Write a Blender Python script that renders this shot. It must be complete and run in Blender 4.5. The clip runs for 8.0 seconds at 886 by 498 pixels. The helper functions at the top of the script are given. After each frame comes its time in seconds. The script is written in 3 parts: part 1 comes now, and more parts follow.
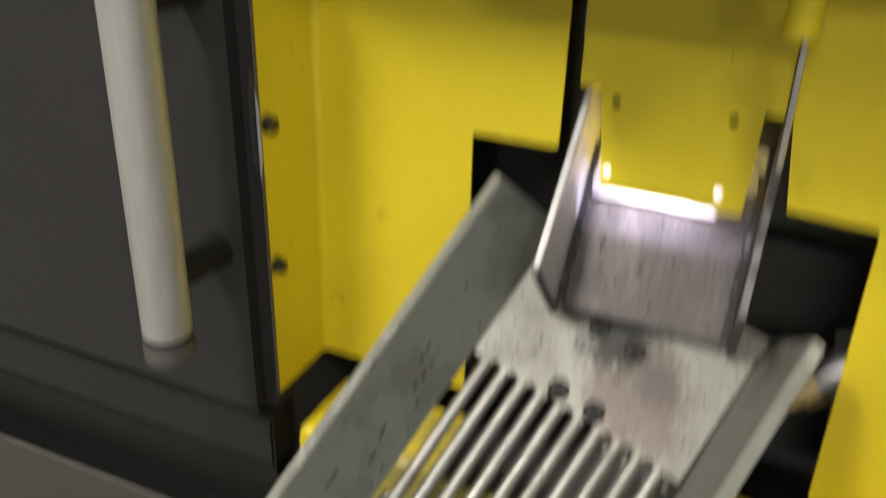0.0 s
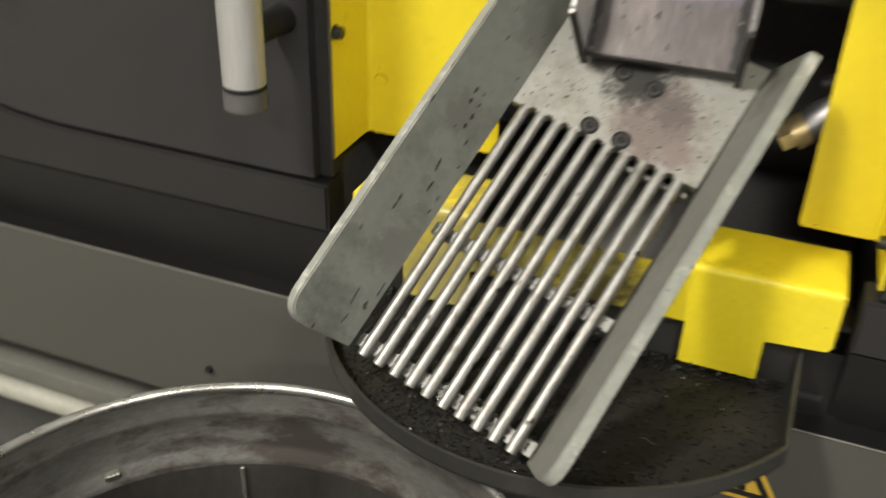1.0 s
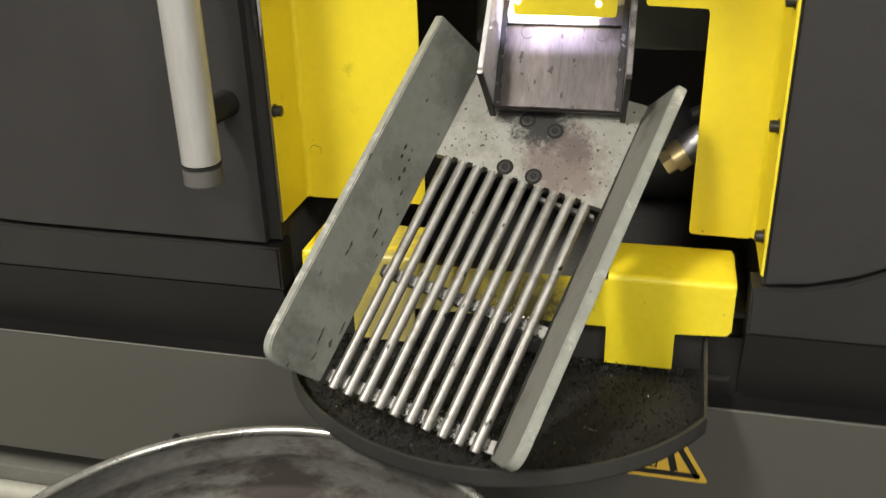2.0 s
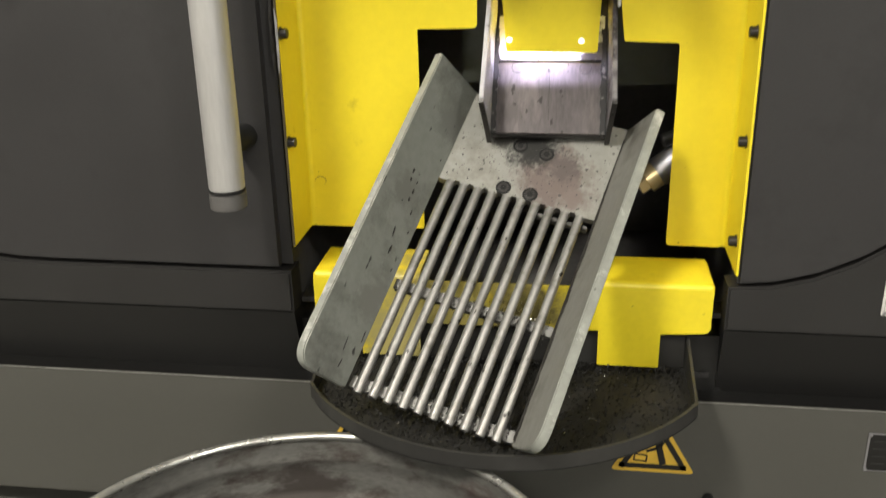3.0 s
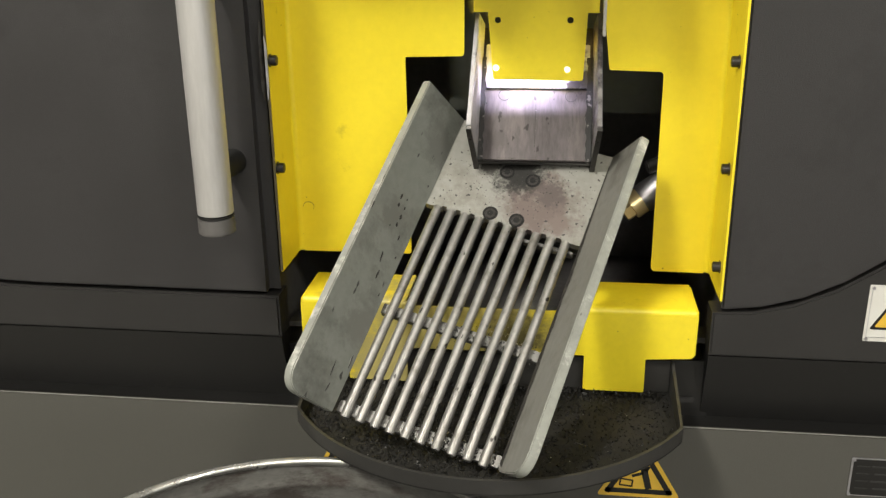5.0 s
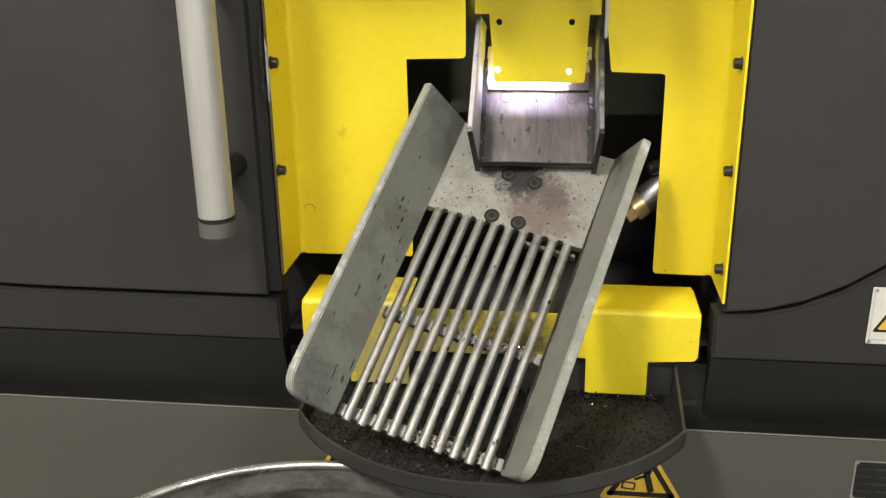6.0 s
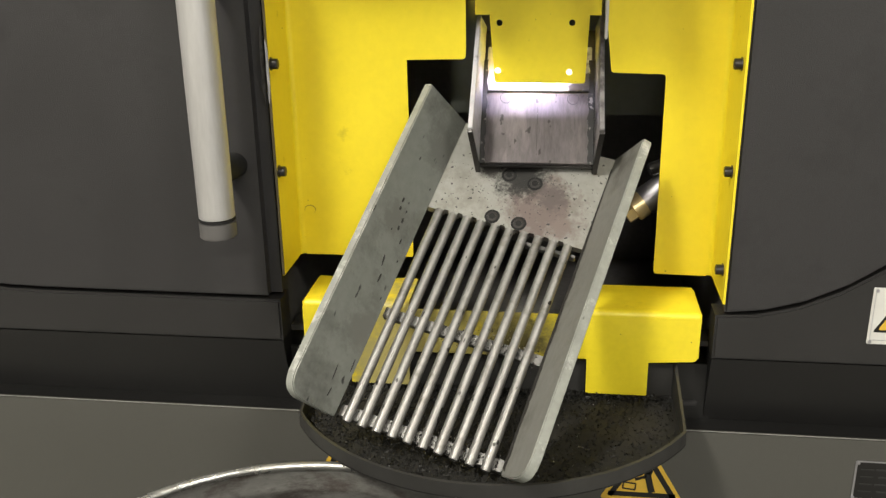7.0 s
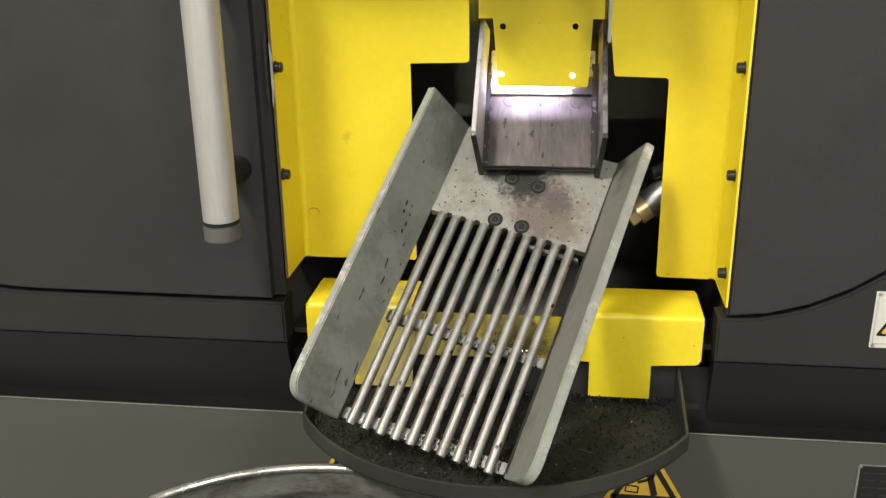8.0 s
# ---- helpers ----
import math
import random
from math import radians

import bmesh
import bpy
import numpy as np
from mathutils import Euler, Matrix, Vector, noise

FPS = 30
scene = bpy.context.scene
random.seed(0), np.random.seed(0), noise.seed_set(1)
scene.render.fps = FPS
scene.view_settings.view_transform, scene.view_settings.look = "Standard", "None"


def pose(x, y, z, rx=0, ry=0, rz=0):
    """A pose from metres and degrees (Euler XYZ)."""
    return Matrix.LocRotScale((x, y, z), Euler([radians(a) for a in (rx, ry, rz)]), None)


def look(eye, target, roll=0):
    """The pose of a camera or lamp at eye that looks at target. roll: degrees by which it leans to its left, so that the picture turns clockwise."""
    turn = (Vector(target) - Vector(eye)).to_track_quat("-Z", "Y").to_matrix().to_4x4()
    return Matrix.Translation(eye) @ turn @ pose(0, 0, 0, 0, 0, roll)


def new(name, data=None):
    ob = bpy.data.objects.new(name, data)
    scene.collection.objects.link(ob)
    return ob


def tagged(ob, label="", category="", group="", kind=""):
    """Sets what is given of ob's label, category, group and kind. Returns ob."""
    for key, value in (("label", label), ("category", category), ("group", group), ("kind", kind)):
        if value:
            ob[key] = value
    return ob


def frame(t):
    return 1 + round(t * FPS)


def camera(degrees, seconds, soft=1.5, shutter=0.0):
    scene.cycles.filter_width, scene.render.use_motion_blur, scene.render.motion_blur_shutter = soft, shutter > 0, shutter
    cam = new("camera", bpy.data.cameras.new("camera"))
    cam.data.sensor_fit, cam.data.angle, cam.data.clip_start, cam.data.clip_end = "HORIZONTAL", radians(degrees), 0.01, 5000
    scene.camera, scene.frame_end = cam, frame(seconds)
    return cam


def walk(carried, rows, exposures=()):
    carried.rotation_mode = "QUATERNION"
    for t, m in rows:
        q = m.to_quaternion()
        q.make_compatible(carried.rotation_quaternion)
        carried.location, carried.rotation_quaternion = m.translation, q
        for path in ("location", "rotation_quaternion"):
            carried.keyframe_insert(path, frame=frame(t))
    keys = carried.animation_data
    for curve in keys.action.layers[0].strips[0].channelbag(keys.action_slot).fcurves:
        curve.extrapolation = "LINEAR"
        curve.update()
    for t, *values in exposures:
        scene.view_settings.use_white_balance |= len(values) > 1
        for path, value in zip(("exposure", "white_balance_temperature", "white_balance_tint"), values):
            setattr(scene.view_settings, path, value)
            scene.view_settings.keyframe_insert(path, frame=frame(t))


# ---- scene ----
cam = camera(50.43, 8.0, 1.35, 0.9)
PATH = [
    (0, (0.1658, -0.6448, 1.6698), (-0.5439, 0.9626, 0.7143), 1.61),
    (0.1, (0.1469, -0.6612, 1.65), (-0.5011, 0.9497, 0.6575), 1.30),
    (0.2, (0.153, -0.6926, 1.6243), (-0.4801, 0.926, 0.6347), 1.09),
    (0.3, (0.1323, -0.7001, 1.6208), (-0.4563, 0.8899, 0.5601), 0.67),
    (0.4, (0.0981, -0.7267, 1.6067), (-0.4246, 0.8892, 0.5504), 1.49),
    (0.5, (0.095, -0.728, 1.588), (-0.4481, 0.8622, 0.5034), 1.72),
    (0.6, (0.093, -0.7561, 1.5821), (-0.4554, 0.8177, 0.4765), 2.27),
    (0.7, (0.1161, -0.7952, 1.5671), (-0.4726, 0.7809, 0.4858), 2.31),
    (0.8, (0.1342, -0.8253, 1.5632), (-0.4617, 0.7542, 0.4909), 2.35),
    (1, (0.1683, -0.8736, 1.5484), (-0.4342, 0.732, 0.5192), 1.94),
    (1.5, (0.1895, -0.9744, 1.573), (-0.3005, 0.7606, 0.7071), 0.65),
    (1.7, (0.1898, -0.9897, 1.5749), (-0.2946, 0.7379, 0.6913), -1.03),
    (2.8, (0.0761, -1.1553, 1.5486), (-0.1952, 0.6696, 0.7765), -1.00),
    (3, (0.0802, -1.1687, 1.5486), (-0.1863, 0.6718, 0.8127), -1.16),
    (3.5, (0.0868, -1.1849, 1.5544), (-0.1863, 0.6698, 0.8576), -0.89),
    (4, (0.0838, -1.1899, 1.5496), (-0.1676, 0.6731, 0.8671), -0.68),
    (4.5, (0.0814, -1.1834, 1.5508), (-0.1581, 0.68, 0.8651), -0.62),
    (6, (0.0763, -1.174, 1.5512), (-0.1608, 0.6911, 0.8691), -0.73),
    (6.5, (0.0784, -1.1712, 1.5544), (-0.1646, 0.6907, 0.8656), -0.83),
    (7, (0.0784, -1.1732, 1.5541), (-0.163, 0.6903, 0.8693), -0.85),
    (7.5, (0.078, -1.1748, 1.555), (-0.1645, 0.6886, 0.8704), -0.73),
    (8, (0.0789, -1.176, 1.5559), (-0.1696, 0.6884, 0.8759), -0.82),
]
walk(cam, [(t, look(eye, target, roll)) for t, eye, target, roll in PATH], [(0.0, -0.5), (0.3, -0.18), (0.5, -0.2), (1.0, 0.0), (1.5, -0.05), (3.0, 0.02), (8.0, 0.06)])

# ---- world and light ----
world = bpy.data.worlds.new("world")
scene.world = world
world.use_nodes = True
world.node_tree.nodes["Background"].inputs[0].default_value = (0.75, 0.8, 0.85, 1)
world.node_tree.nodes["Background"].inputs[1].default_value = 0.05
scene.view_settings.exposure = 0.0


def area_lamp(name, m, sx, sy, watts, colour):
    d = bpy.data.lights.new(name, "AREA")
    d.shape, d.size, d.size_y, d.energy, d.color = "RECTANGLE", sx, sy, watts, colour
    ob = new(name, d)
    ob.matrix_world = m
    return ob


# the hall's ceiling lights
CEIL = 4.6
LIGHTS = [(-1.6, -2.65, 0.5, 1.3, 240), (1.9, -2.65, 0.5, 1.3, 80), (-3.6, -2.4, 0.3, 1.1, 50), (0.6, -5.8, 1.4, 0.3, 180)]
for lx, ly, sx, sy, w in LIGHTS:
    area_lamp("ceiling_lamp", pose(lx, ly, CEIL - 0.13), sx, sy, w, (1.0, 0.955, 0.84))
# low side fill, inferred from a diagonal shadow; its window is made up
area_lamp("side_fill_light", look((6.96, -7.6, 3.5), (0, 0, 1.2)), 1.9, 1.3, 105, (1.0, 0.985, 0.93))
# cool machine lamp in the spout's throat, unseen, inferred from its glow
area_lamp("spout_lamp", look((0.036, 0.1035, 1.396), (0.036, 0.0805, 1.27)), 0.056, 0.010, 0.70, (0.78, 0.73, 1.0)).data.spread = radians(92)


# ---- materials ----
def mat(name, colour, rough=0.5, metal=0.0, vary=0.12, scale=6.0, fine=90.0, bump=0.15, dirt=None, dirt_amount=0.0, dirt_scale=14.0, coat=0.0, stretch=(1, 1, 1), specks=None, stains_and_shade=()):
    """A worn surface: two scales of tone, uneven gloss, fine relief, an optional second colour of dirt in patches, and
    soft patches of stain or painted shade.
    """
    m = bpy.data.materials.new(name)
    m.use_nodes = True
    nt = m.node_tree
    N, L = nt.nodes, nt.links
    b = N["Principled BSDF"]
    b.inputs["Metallic"].default_value = metal
    b.inputs["Coat Weight"].default_value = coat
    tc = N.new("ShaderNodeTexCoord")
    mp = N.new("ShaderNodeMapping")
    mp.inputs["Scale"].default_value = stretch
    L.new(tc.outputs["Object"], mp.inputs["Vector"])

    def noise_node(sc, detail=4.0, rough_=0.6):
        n = N.new("ShaderNodeTexNoise")
        n.inputs["Scale"].default_value, n.inputs["Detail"].default_value, n.inputs["Roughness"].default_value = sc, detail, rough_
        L.new(mp.outputs[0], n.inputs["Vector"])
        return n

    big, small = noise_node(scale), noise_node(fine, 3.0)
    add = N.new("ShaderNodeMath")
    add.operation = "ADD"
    L.new(big.outputs[0], add.inputs[0])
    L.new(small.outputs[0], add.inputs[1])
    ramp = N.new("ShaderNodeMapRange")
    ramp.inputs["From Min"].default_value, ramp.inputs["From Max"].default_value = 0.6, 1.4
    ramp.inputs["To Min"].default_value, ramp.inputs["To Max"].default_value = 1 - vary, 1 + vary
    L.new(add.outputs[0], ramp.inputs["Value"])
    mul = N.new("ShaderNodeVectorMath")
    mul.operation = "SCALE"
    mul.inputs[0].default_value = colour
    L.new(ramp.outputs[0], mul.inputs["Scale"])
    out = mul.outputs[0]
    rr = N.new("ShaderNodeMapRange")
    rr.inputs["From Min"].default_value, rr.inputs["From Max"].default_value = 0.3, 0.7
    rr.inputs["To Min"].default_value, rr.inputs["To Max"].default_value = max(0.03, rough - 0.09), min(1, rough + 0.09)
    L.new(big.outputs[0], rr.inputs["Value"])
    rout = rr.outputs[0]
    if dirt:
        dn = noise_node(dirt_scale, 6.0, 0.7)
        dr = N.new("ShaderNodeMapRange")
        dr.inputs["From Min"].default_value, dr.inputs["From Max"].default_value = 0.62 - 0.3 * dirt_amount, 0.78 - 0.3 * dirt_amount
        L.new(dn.outputs[0], dr.inputs["Value"])
        mx = N.new("ShaderNodeMix")
        mx.data_type = "RGBA"
        L.new(dr.outputs[0], mx.inputs["Factor"])
        L.new(out, mx.inputs[6])
        mx.inputs[7].default_value = (*dirt, 1)
        out = mx.outputs[2]
    for (cx, cy, cz, rad, tone, sc) in stains_and_shade:
        sub = N.new("ShaderNodeVectorMath")
        sub.operation = "DISTANCE"
        L.new(tc.outputs["Object"], sub.inputs[0])
        sub.inputs[1].default_value = (cx, cy, cz)
        fall = N.new("ShaderNodeMapRange")
        fall.inputs["From Min"].default_value, fall.inputs["From Max"].default_value = 0.15 * rad, rad
        fall.inputs["To Min"].default_value, fall.inputs["To Max"].default_value = 0.40, -0.22
        L.new(sub.outputs["Value"], fall.inputs["Value"])
        sn = noise_node(sc, 7.0, 0.72)
        ad = N.new("ShaderNodeMath")
        ad.operation = "ADD"
        L.new(fall.outputs[0], ad.inputs[0])
        L.new(sn.outputs[0], ad.inputs[1])
        th = N.new("ShaderNodeMapRange")
        th.inputs["From Min"].default_value, th.inputs["From Max"].default_value = 0.60, 0.82
        L.new(ad.outputs[0], th.inputs["Value"])
        mx = N.new("ShaderNodeMix")
        mx.data_type = "RGBA"
        L.new(th.outputs[0], mx.inputs["Factor"])
        L.new(out, mx.inputs[6])
        mx.inputs[7].default_value = (*tone, 1)
        out = mx.outputs[2]
    if specks:
        sp_scale, level, tone, sp_stretch = specks
        m2 = N.new("ShaderNodeMapping")
        m2.inputs["Scale"].default_value = sp_stretch
        L.new(tc.outputs["Object"], m2.inputs["Vector"])
        pn = N.new("ShaderNodeTexNoise")
        pn.inputs["Scale"].default_value, pn.inputs["Detail"].default_value = sp_scale, 2.0
        L.new(m2.outputs[0], pn.inputs["Vector"])
        th = N.new("ShaderNodeMapRange")
        th.inputs["From Min"].default_value, th.inputs["From Max"].default_value = level, level + 0.03
        L.new(pn.outputs[0], th.inputs["Value"])
        mx = N.new("ShaderNodeMix")
        mx.data_type = "RGBA"
        L.new(th.outputs[0], mx.inputs["Factor"])
        L.new(out, mx.inputs[6])
        mx.inputs[7].default_value = (*tone, 1)
        out = mx.outputs[2]
    L.new(out, b.inputs["Base Color"])
    L.new(rout, b.inputs["Roughness"])
    if bump:
        bp = N.new("ShaderNodeBump")
        bp.inputs["Strength"].default_value, bp.inputs["Distance"].default_value = bump, 0.001
        L.new(small.outputs[0], bp.inputs["Height"])
        L.new(bp.outputs[0], b.inputs["Normal"])
    return m


def glow(name, colour, strength):
    m = bpy.data.materials.new(name)
    m.use_nodes = True
    b = m.node_tree.nodes["Principled BSDF"]
    b.inputs["Base Color"].default_value = (0.8, 0.8, 0.8, 1)
    b.inputs["Emission Color"].default_value, b.inputs["Emission Strength"].default_value = (*colour, 1), strength
    return m


YELLOW = mat("yellow_paint", (0.85, 0.682, 0.027), 0.38, vary=0.045, bump=0.06, dirt=(0.5, 0.38, 0.02), dirt_amount=-0.05, dirt_scale=12, specks=(120, 0.76, (0.25, 0.18, 0.02), (1, 1, 1)))
# patches behind the rods paint the grid's shadow together with oil smears
YELLOW_OILY_SHADED = mat("oil_smeared_shaded_yellow_paint", (0.85, 0.682, 0.027), 0.36, vary=0.06, bump=0.06, dirt=(0.5, 0.38, 0.02), dirt_amount=-0.02, dirt_scale=12, specks=(120, 0.76, (0.25, 0.18, 0.02), (1, 1, 1)), stains_and_shade=((-0.10, -0.010, 0.985, 0.26, (0.50, 0.43, 0.13), 26), (0.025, -0.010, 1.0, 0.13, (0.34, 0.285, 0.085), 24), (-0.15, -0.010, 0.95, 0.13, (0.46, 0.40, 0.15), 40), (0.03, -0.010, 0.99, 0.08, (0.10, 0.085, 0.03), 60)))
EDGE_BROWN = mat("brownish_guard_edge", (0.11, 0.092, 0.05), 0.5, vary=0.3, scale=40)
FLANGE_GLINT = mat("flange_glint_metal", (0.50, 0.49, 0.51), 0.4, metal=0.3, vary=0.3, scale=60)
# tone of the glossy highlight painted on the door's edge
DOOR_GLINT = mat("door_glint_paint", (0.075, 0.072, 0.077), 0.42, metal=0.1, vary=0.3, scale=50, dirt=(0.034, 0.032, 0.033), dirt_amount=0.6, dirt_scale=60)
GRIME_STRIP = mat("oily_residue", (0.022, 0.020, 0.018), 0.65, vary=0.4, scale=40, bump=0.5, dirt=(0.06, 0.055, 0.05), dirt_amount=0.3, dirt_scale=50)
SCUFF = mat("scuffed_paint", (0.42, 0.31, 0.03), 0.6)
CHARCOAL = mat("charcoal_textured_paint", (0.0305, 0.0290, 0.0300), 0.5, vary=0.2, scale=5, fine=900, bump=0.5, dirt=(0.0222, 0.0209, 0.0216), dirt_amount=0.3, dirt_scale=5)
# lower panel and strip tones are darkened for shade under doors and bend
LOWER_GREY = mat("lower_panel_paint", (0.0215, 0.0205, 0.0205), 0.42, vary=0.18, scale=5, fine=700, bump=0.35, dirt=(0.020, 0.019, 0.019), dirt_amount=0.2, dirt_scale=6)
CHARCOAL_SHADE = mat("shaded_charcoal_paint", (0.0072, 0.0069, 0.0069), 0.42, vary=0.16, scale=4, fine=600, bump=0.25)
BASE_GREY = mat("base_grey_paint", (0.074, 0.072, 0.0645), 0.5, vary=0.10, scale=4, fine=700, bump=0.3, dirt=(0.075, 0.072, 0.063), dirt_amount=0.12, dirt_scale=4)
BASE_HIGHLIGHT = mat("base_highlight_paint", (0.24, 0.236, 0.22), 0.4, vary=0.3, scale=14, fine=120)
BLACK = mat("black_interior", (0.075, 0.073, 0.072), 0.6, vary=0.3)
INTERIOR = mat("dark_grey_interior", (0.17, 0.165, 0.165), 0.6, vary=0.25)
GREEN_GREY = mat("grey_green_inner_panel", (0.17, 0.185, 0.17), 0.5)
# soft patches paint shade near the spout as well as blotches
CHUTE_GREY = mat("chute_grey_paint", (0.212, 0.222, 0.203), 0.45, vary=0.16, scale=12, bump=0.15, dirt=(0.125, 0.128, 0.115), dirt_amount=0.3, dirt_scale=11, stains_and_shade=((0.013, 0.08, 0.02, 0.07, (0.155, 0.158, 0.144), 60), (0.013, -0.05, 0.05, 0.05, (0.16, 0.163, 0.148), 70), (0.013, -0.20, 0.02, 0.06, (0.17, 0.172, 0.157), 60)), specks=(60, 0.70, (0.03, 0.03, 0.028), (1, 0.35, 1)))
# right wall: oily film, with the shade of its inner face painted in
CHUTE_OILY_SHADED = mat("oily_shaded_chute_paint", (0.19, 0.188, 0.172), 0.46, metal=0.1, vary=0.2, scale=10, bump=0.12, dirt=(0.10, 0.094, 0.085), dirt_amount=0.3, dirt_scale=10, stretch=(1, 0.7, 1.2))
# wall edges painted paler where light catches them, besides their wear
CHUTE_LIT_EDGE = mat("lit_worn_chute_edge", (0.285, 0.292, 0.265), 0.40, vary=0.2, scale=30, dirt=(0.58, 0.57, 0.54), dirt_amount=0.26, dirt_scale=34, specks=(70, 0.68, (0.10, 0.10, 0.09), (1, 0.5, 1)))
PLATE_STEEL = mat("stained_chute_plate", (0.27, 0.266, 0.246), 0.45, metal=0.2, vary=0.18, scale=14, bump=0.2, dirt=(0.19, 0.18, 0.16), dirt_amount=0.45, dirt_scale=14, stains_and_shade=((0.040, 0.040, 0, 0.11, (0.150, 0.118, 0.110), 34), (-0.004, 0.084, 0, 0.078, (0.024, 0.022, 0.021), 70), (0.004, 0.080, 0, 0.056, (0.017, 0.016, 0.015), 110), (0.050, 0.062, 0, 0.045, (0.10, 0.082, 0.078), 110), (-0.045, 0.080, 0, 0.03, (0.06, 0.055, 0.05), 180), (0.075, 0.022, 0, 0.035, (0.17, 0.135, 0.125), 90)), specks=(150, 0.66, (0.045, 0.042, 0.04), (1, 1, 1)))
SCREW_BLACK = mat("screw_recess_black", (0.005, 0.0045, 0.0045), 0.8, vary=0.3, scale=60)
SCREW_HEAD = mat("oily_screw_head", (0.021, 0.018, 0.017), 0.5, metal=0.2, vary=0.4, scale=160)
ROD_STEEL = mat("bright_rod_steel", (0.285, 0.279, 0.268), 0.37, metal=0.62, vary=0.16, scale=20, fine=200, bump=0.15, dirt=(0.16, 0.15, 0.135), dirt_amount=0.32, dirt_scale=26, specks=(90, 0.68, (0.03, 0.027, 0.025), (1, 0.5, 1)))
BAR_STEEL = mat("raw_bar_steel", (0.19, 0.185, 0.178), 0.45, metal=0.3, vary=0.25, scale=60, dirt=(0.02, 0.019, 0.018), dirt_amount=0.48, dirt_scale=70)
SPOUT_STEEL = mat("scraped_spout_steel", (0.082, 0.071, 0.074), 0.42, metal=0.5, vary=0.34, scale=7, fine=80, bump=0.2, dirt=(0.135, 0.118, 0.115), dirt_amount=0.35, dirt_scale=9, stretch=(3.2, 0.7, 0.7), specks=(90, 0.67, (0.03, 0.026, 0.026), (1, 0.6, 0.6)), stains_and_shade=((0.055, 0.10, 0.006, 0.035, (0.05, 0.042, 0.042), 90), (-0.05, 0.03, 0.006, 0.035, (0.07, 0.06, 0.062), 90)))
GRIME = mat("oily_grime", (0.010, 0.009, 0.010), 0.6, vary=0.5, scale=60, bump=0.6, specks=(120, 0.62, (0.12, 0.11, 0.11), (1, 1, 1)))
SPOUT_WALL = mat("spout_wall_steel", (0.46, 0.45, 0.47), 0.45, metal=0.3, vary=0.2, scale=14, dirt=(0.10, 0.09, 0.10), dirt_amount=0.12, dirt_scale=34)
# dark patches at the step's right end paint its shade along with grime
SPOUT_UPPER = mat("spout_step_steel", (0.40, 0.39, 0.42), 0.45, metal=0.3, vary=0.25, scale=14, dirt=(0.10, 0.09, 0.10), dirt_amount=0.2, dirt_scale=34, stains_and_shade=((0.066, 0.115, 0.009, 0.045, (0.06, 0.055, 0.058), 90), (0.05, 0.106, 0.009, 0.03, (0.03, 0.026, 0.03), 120)))
# right wall's base tone set darker than the left's, with grime on top
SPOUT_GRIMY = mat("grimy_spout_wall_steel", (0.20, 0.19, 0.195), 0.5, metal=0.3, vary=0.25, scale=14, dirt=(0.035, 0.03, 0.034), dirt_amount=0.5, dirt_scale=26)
DARK_STEEL = mat("oiled_dark_steel", (0.05, 0.047, 0.045), 0.35, metal=0.6, vary=0.3, scale=30)
TRAY = mat("oily_tray_steel", (0.0060, 0.0055, 0.0046), 0.8, vary=0.35, scale=25, bump=0.4, dirt=(0.0072, 0.0066, 0.0054), dirt_amount=0.5, dirt_scale=26, stains_and_shade=((0.165, -0.08, 0, 0.11, (0.0165, 0.0142, 0.0112), 40), (-0.16, -0.14, 0, 0.08, (0.0150, 0.0140, 0.0100), 34)), specks=(170, 0.6, (0.012, 0.0108, 0.009), (1, 1, 1)))
TRAY_RIM = mat("tray_rim_paint", (0.034, 0.033, 0.0315), 0.45, vary=0.15, scale=12)
HANDLE = mat("satin_aluminium", (0.54, 0.528, 0.522), 0.46, metal=0.5, vary=0.12, scale=9, fine=160, bump=0.06, stretch=(1, 1, 0.15))
CAP = mat("grey_plastic_cap", (0.105, 0.10, 0.098), 0.5, vary=0.06)
RUBBER = mat("black_plastic", (0.006, 0.006, 0.006), 0.75)
BRASS = mat("brass", (0.95, 0.76, 0.42), 0.32, metal=0.6, vary=0.1)
GUTTER_PIPE = mat("pale_rail_paint", (0.34, 0.335, 0.29), 0.4, vary=0.12, scale=12)
GUTTER_M = mat("worn_gutter_paint", (0.155, 0.152, 0.137), 0.45, vary=0.15, scale=12)
GALV = mat("galvanised_nut", (0.45, 0.44, 0.47), 0.4, metal=0.8, vary=0.15, scale=20)
DRUM = mat("worn_drum_steel", (0.175, 0.171, 0.16), 0.5, metal=0.45, vary=0.3, scale=5, bump=0.2, dirt=(0.07, 0.056, 0.05), dirt_amount=0.5, dirt_scale=11, stretch=(1, 1, 2.2), stains_and_shade=((0.18, 0.21, 0.83, 0.12, (0.09, 0.06, 0.056), 20), (-0.05, 0.27, 0.83, 0.10, (0.07, 0.06, 0.055), 24)))
DRUM_DARK = mat("darker_drum_wall", (0.055, 0.052, 0.048), 0.5, metal=0.3, vary=0.35, scale=6, dirt=(0.03, 0.028, 0.025), dirt_amount=0.4, dirt_scale=5, stretch=(1, 1, 0.4))
DRUM_RIM = mat("drum_rim_steel", (0.62, 0.61, 0.58), 0.3, metal=0.85, vary=0.2, scale=22)
SLUG = mat("fresh_cut_aluminium", (0.93, 0.93, 0.93), 0.24, metal=1.0, vary=0.02)
SLUG_OLD = mat("cut_aluminium", (0.75, 0.74, 0.72), 0.3, metal=0.8, vary=0.1)
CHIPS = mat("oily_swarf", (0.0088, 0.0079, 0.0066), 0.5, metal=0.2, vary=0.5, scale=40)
BRIGHT_CHIPS = mat("bright_swarf", (0.6, 0.58, 0.55), 0.25, metal=0.9, vary=0.2)
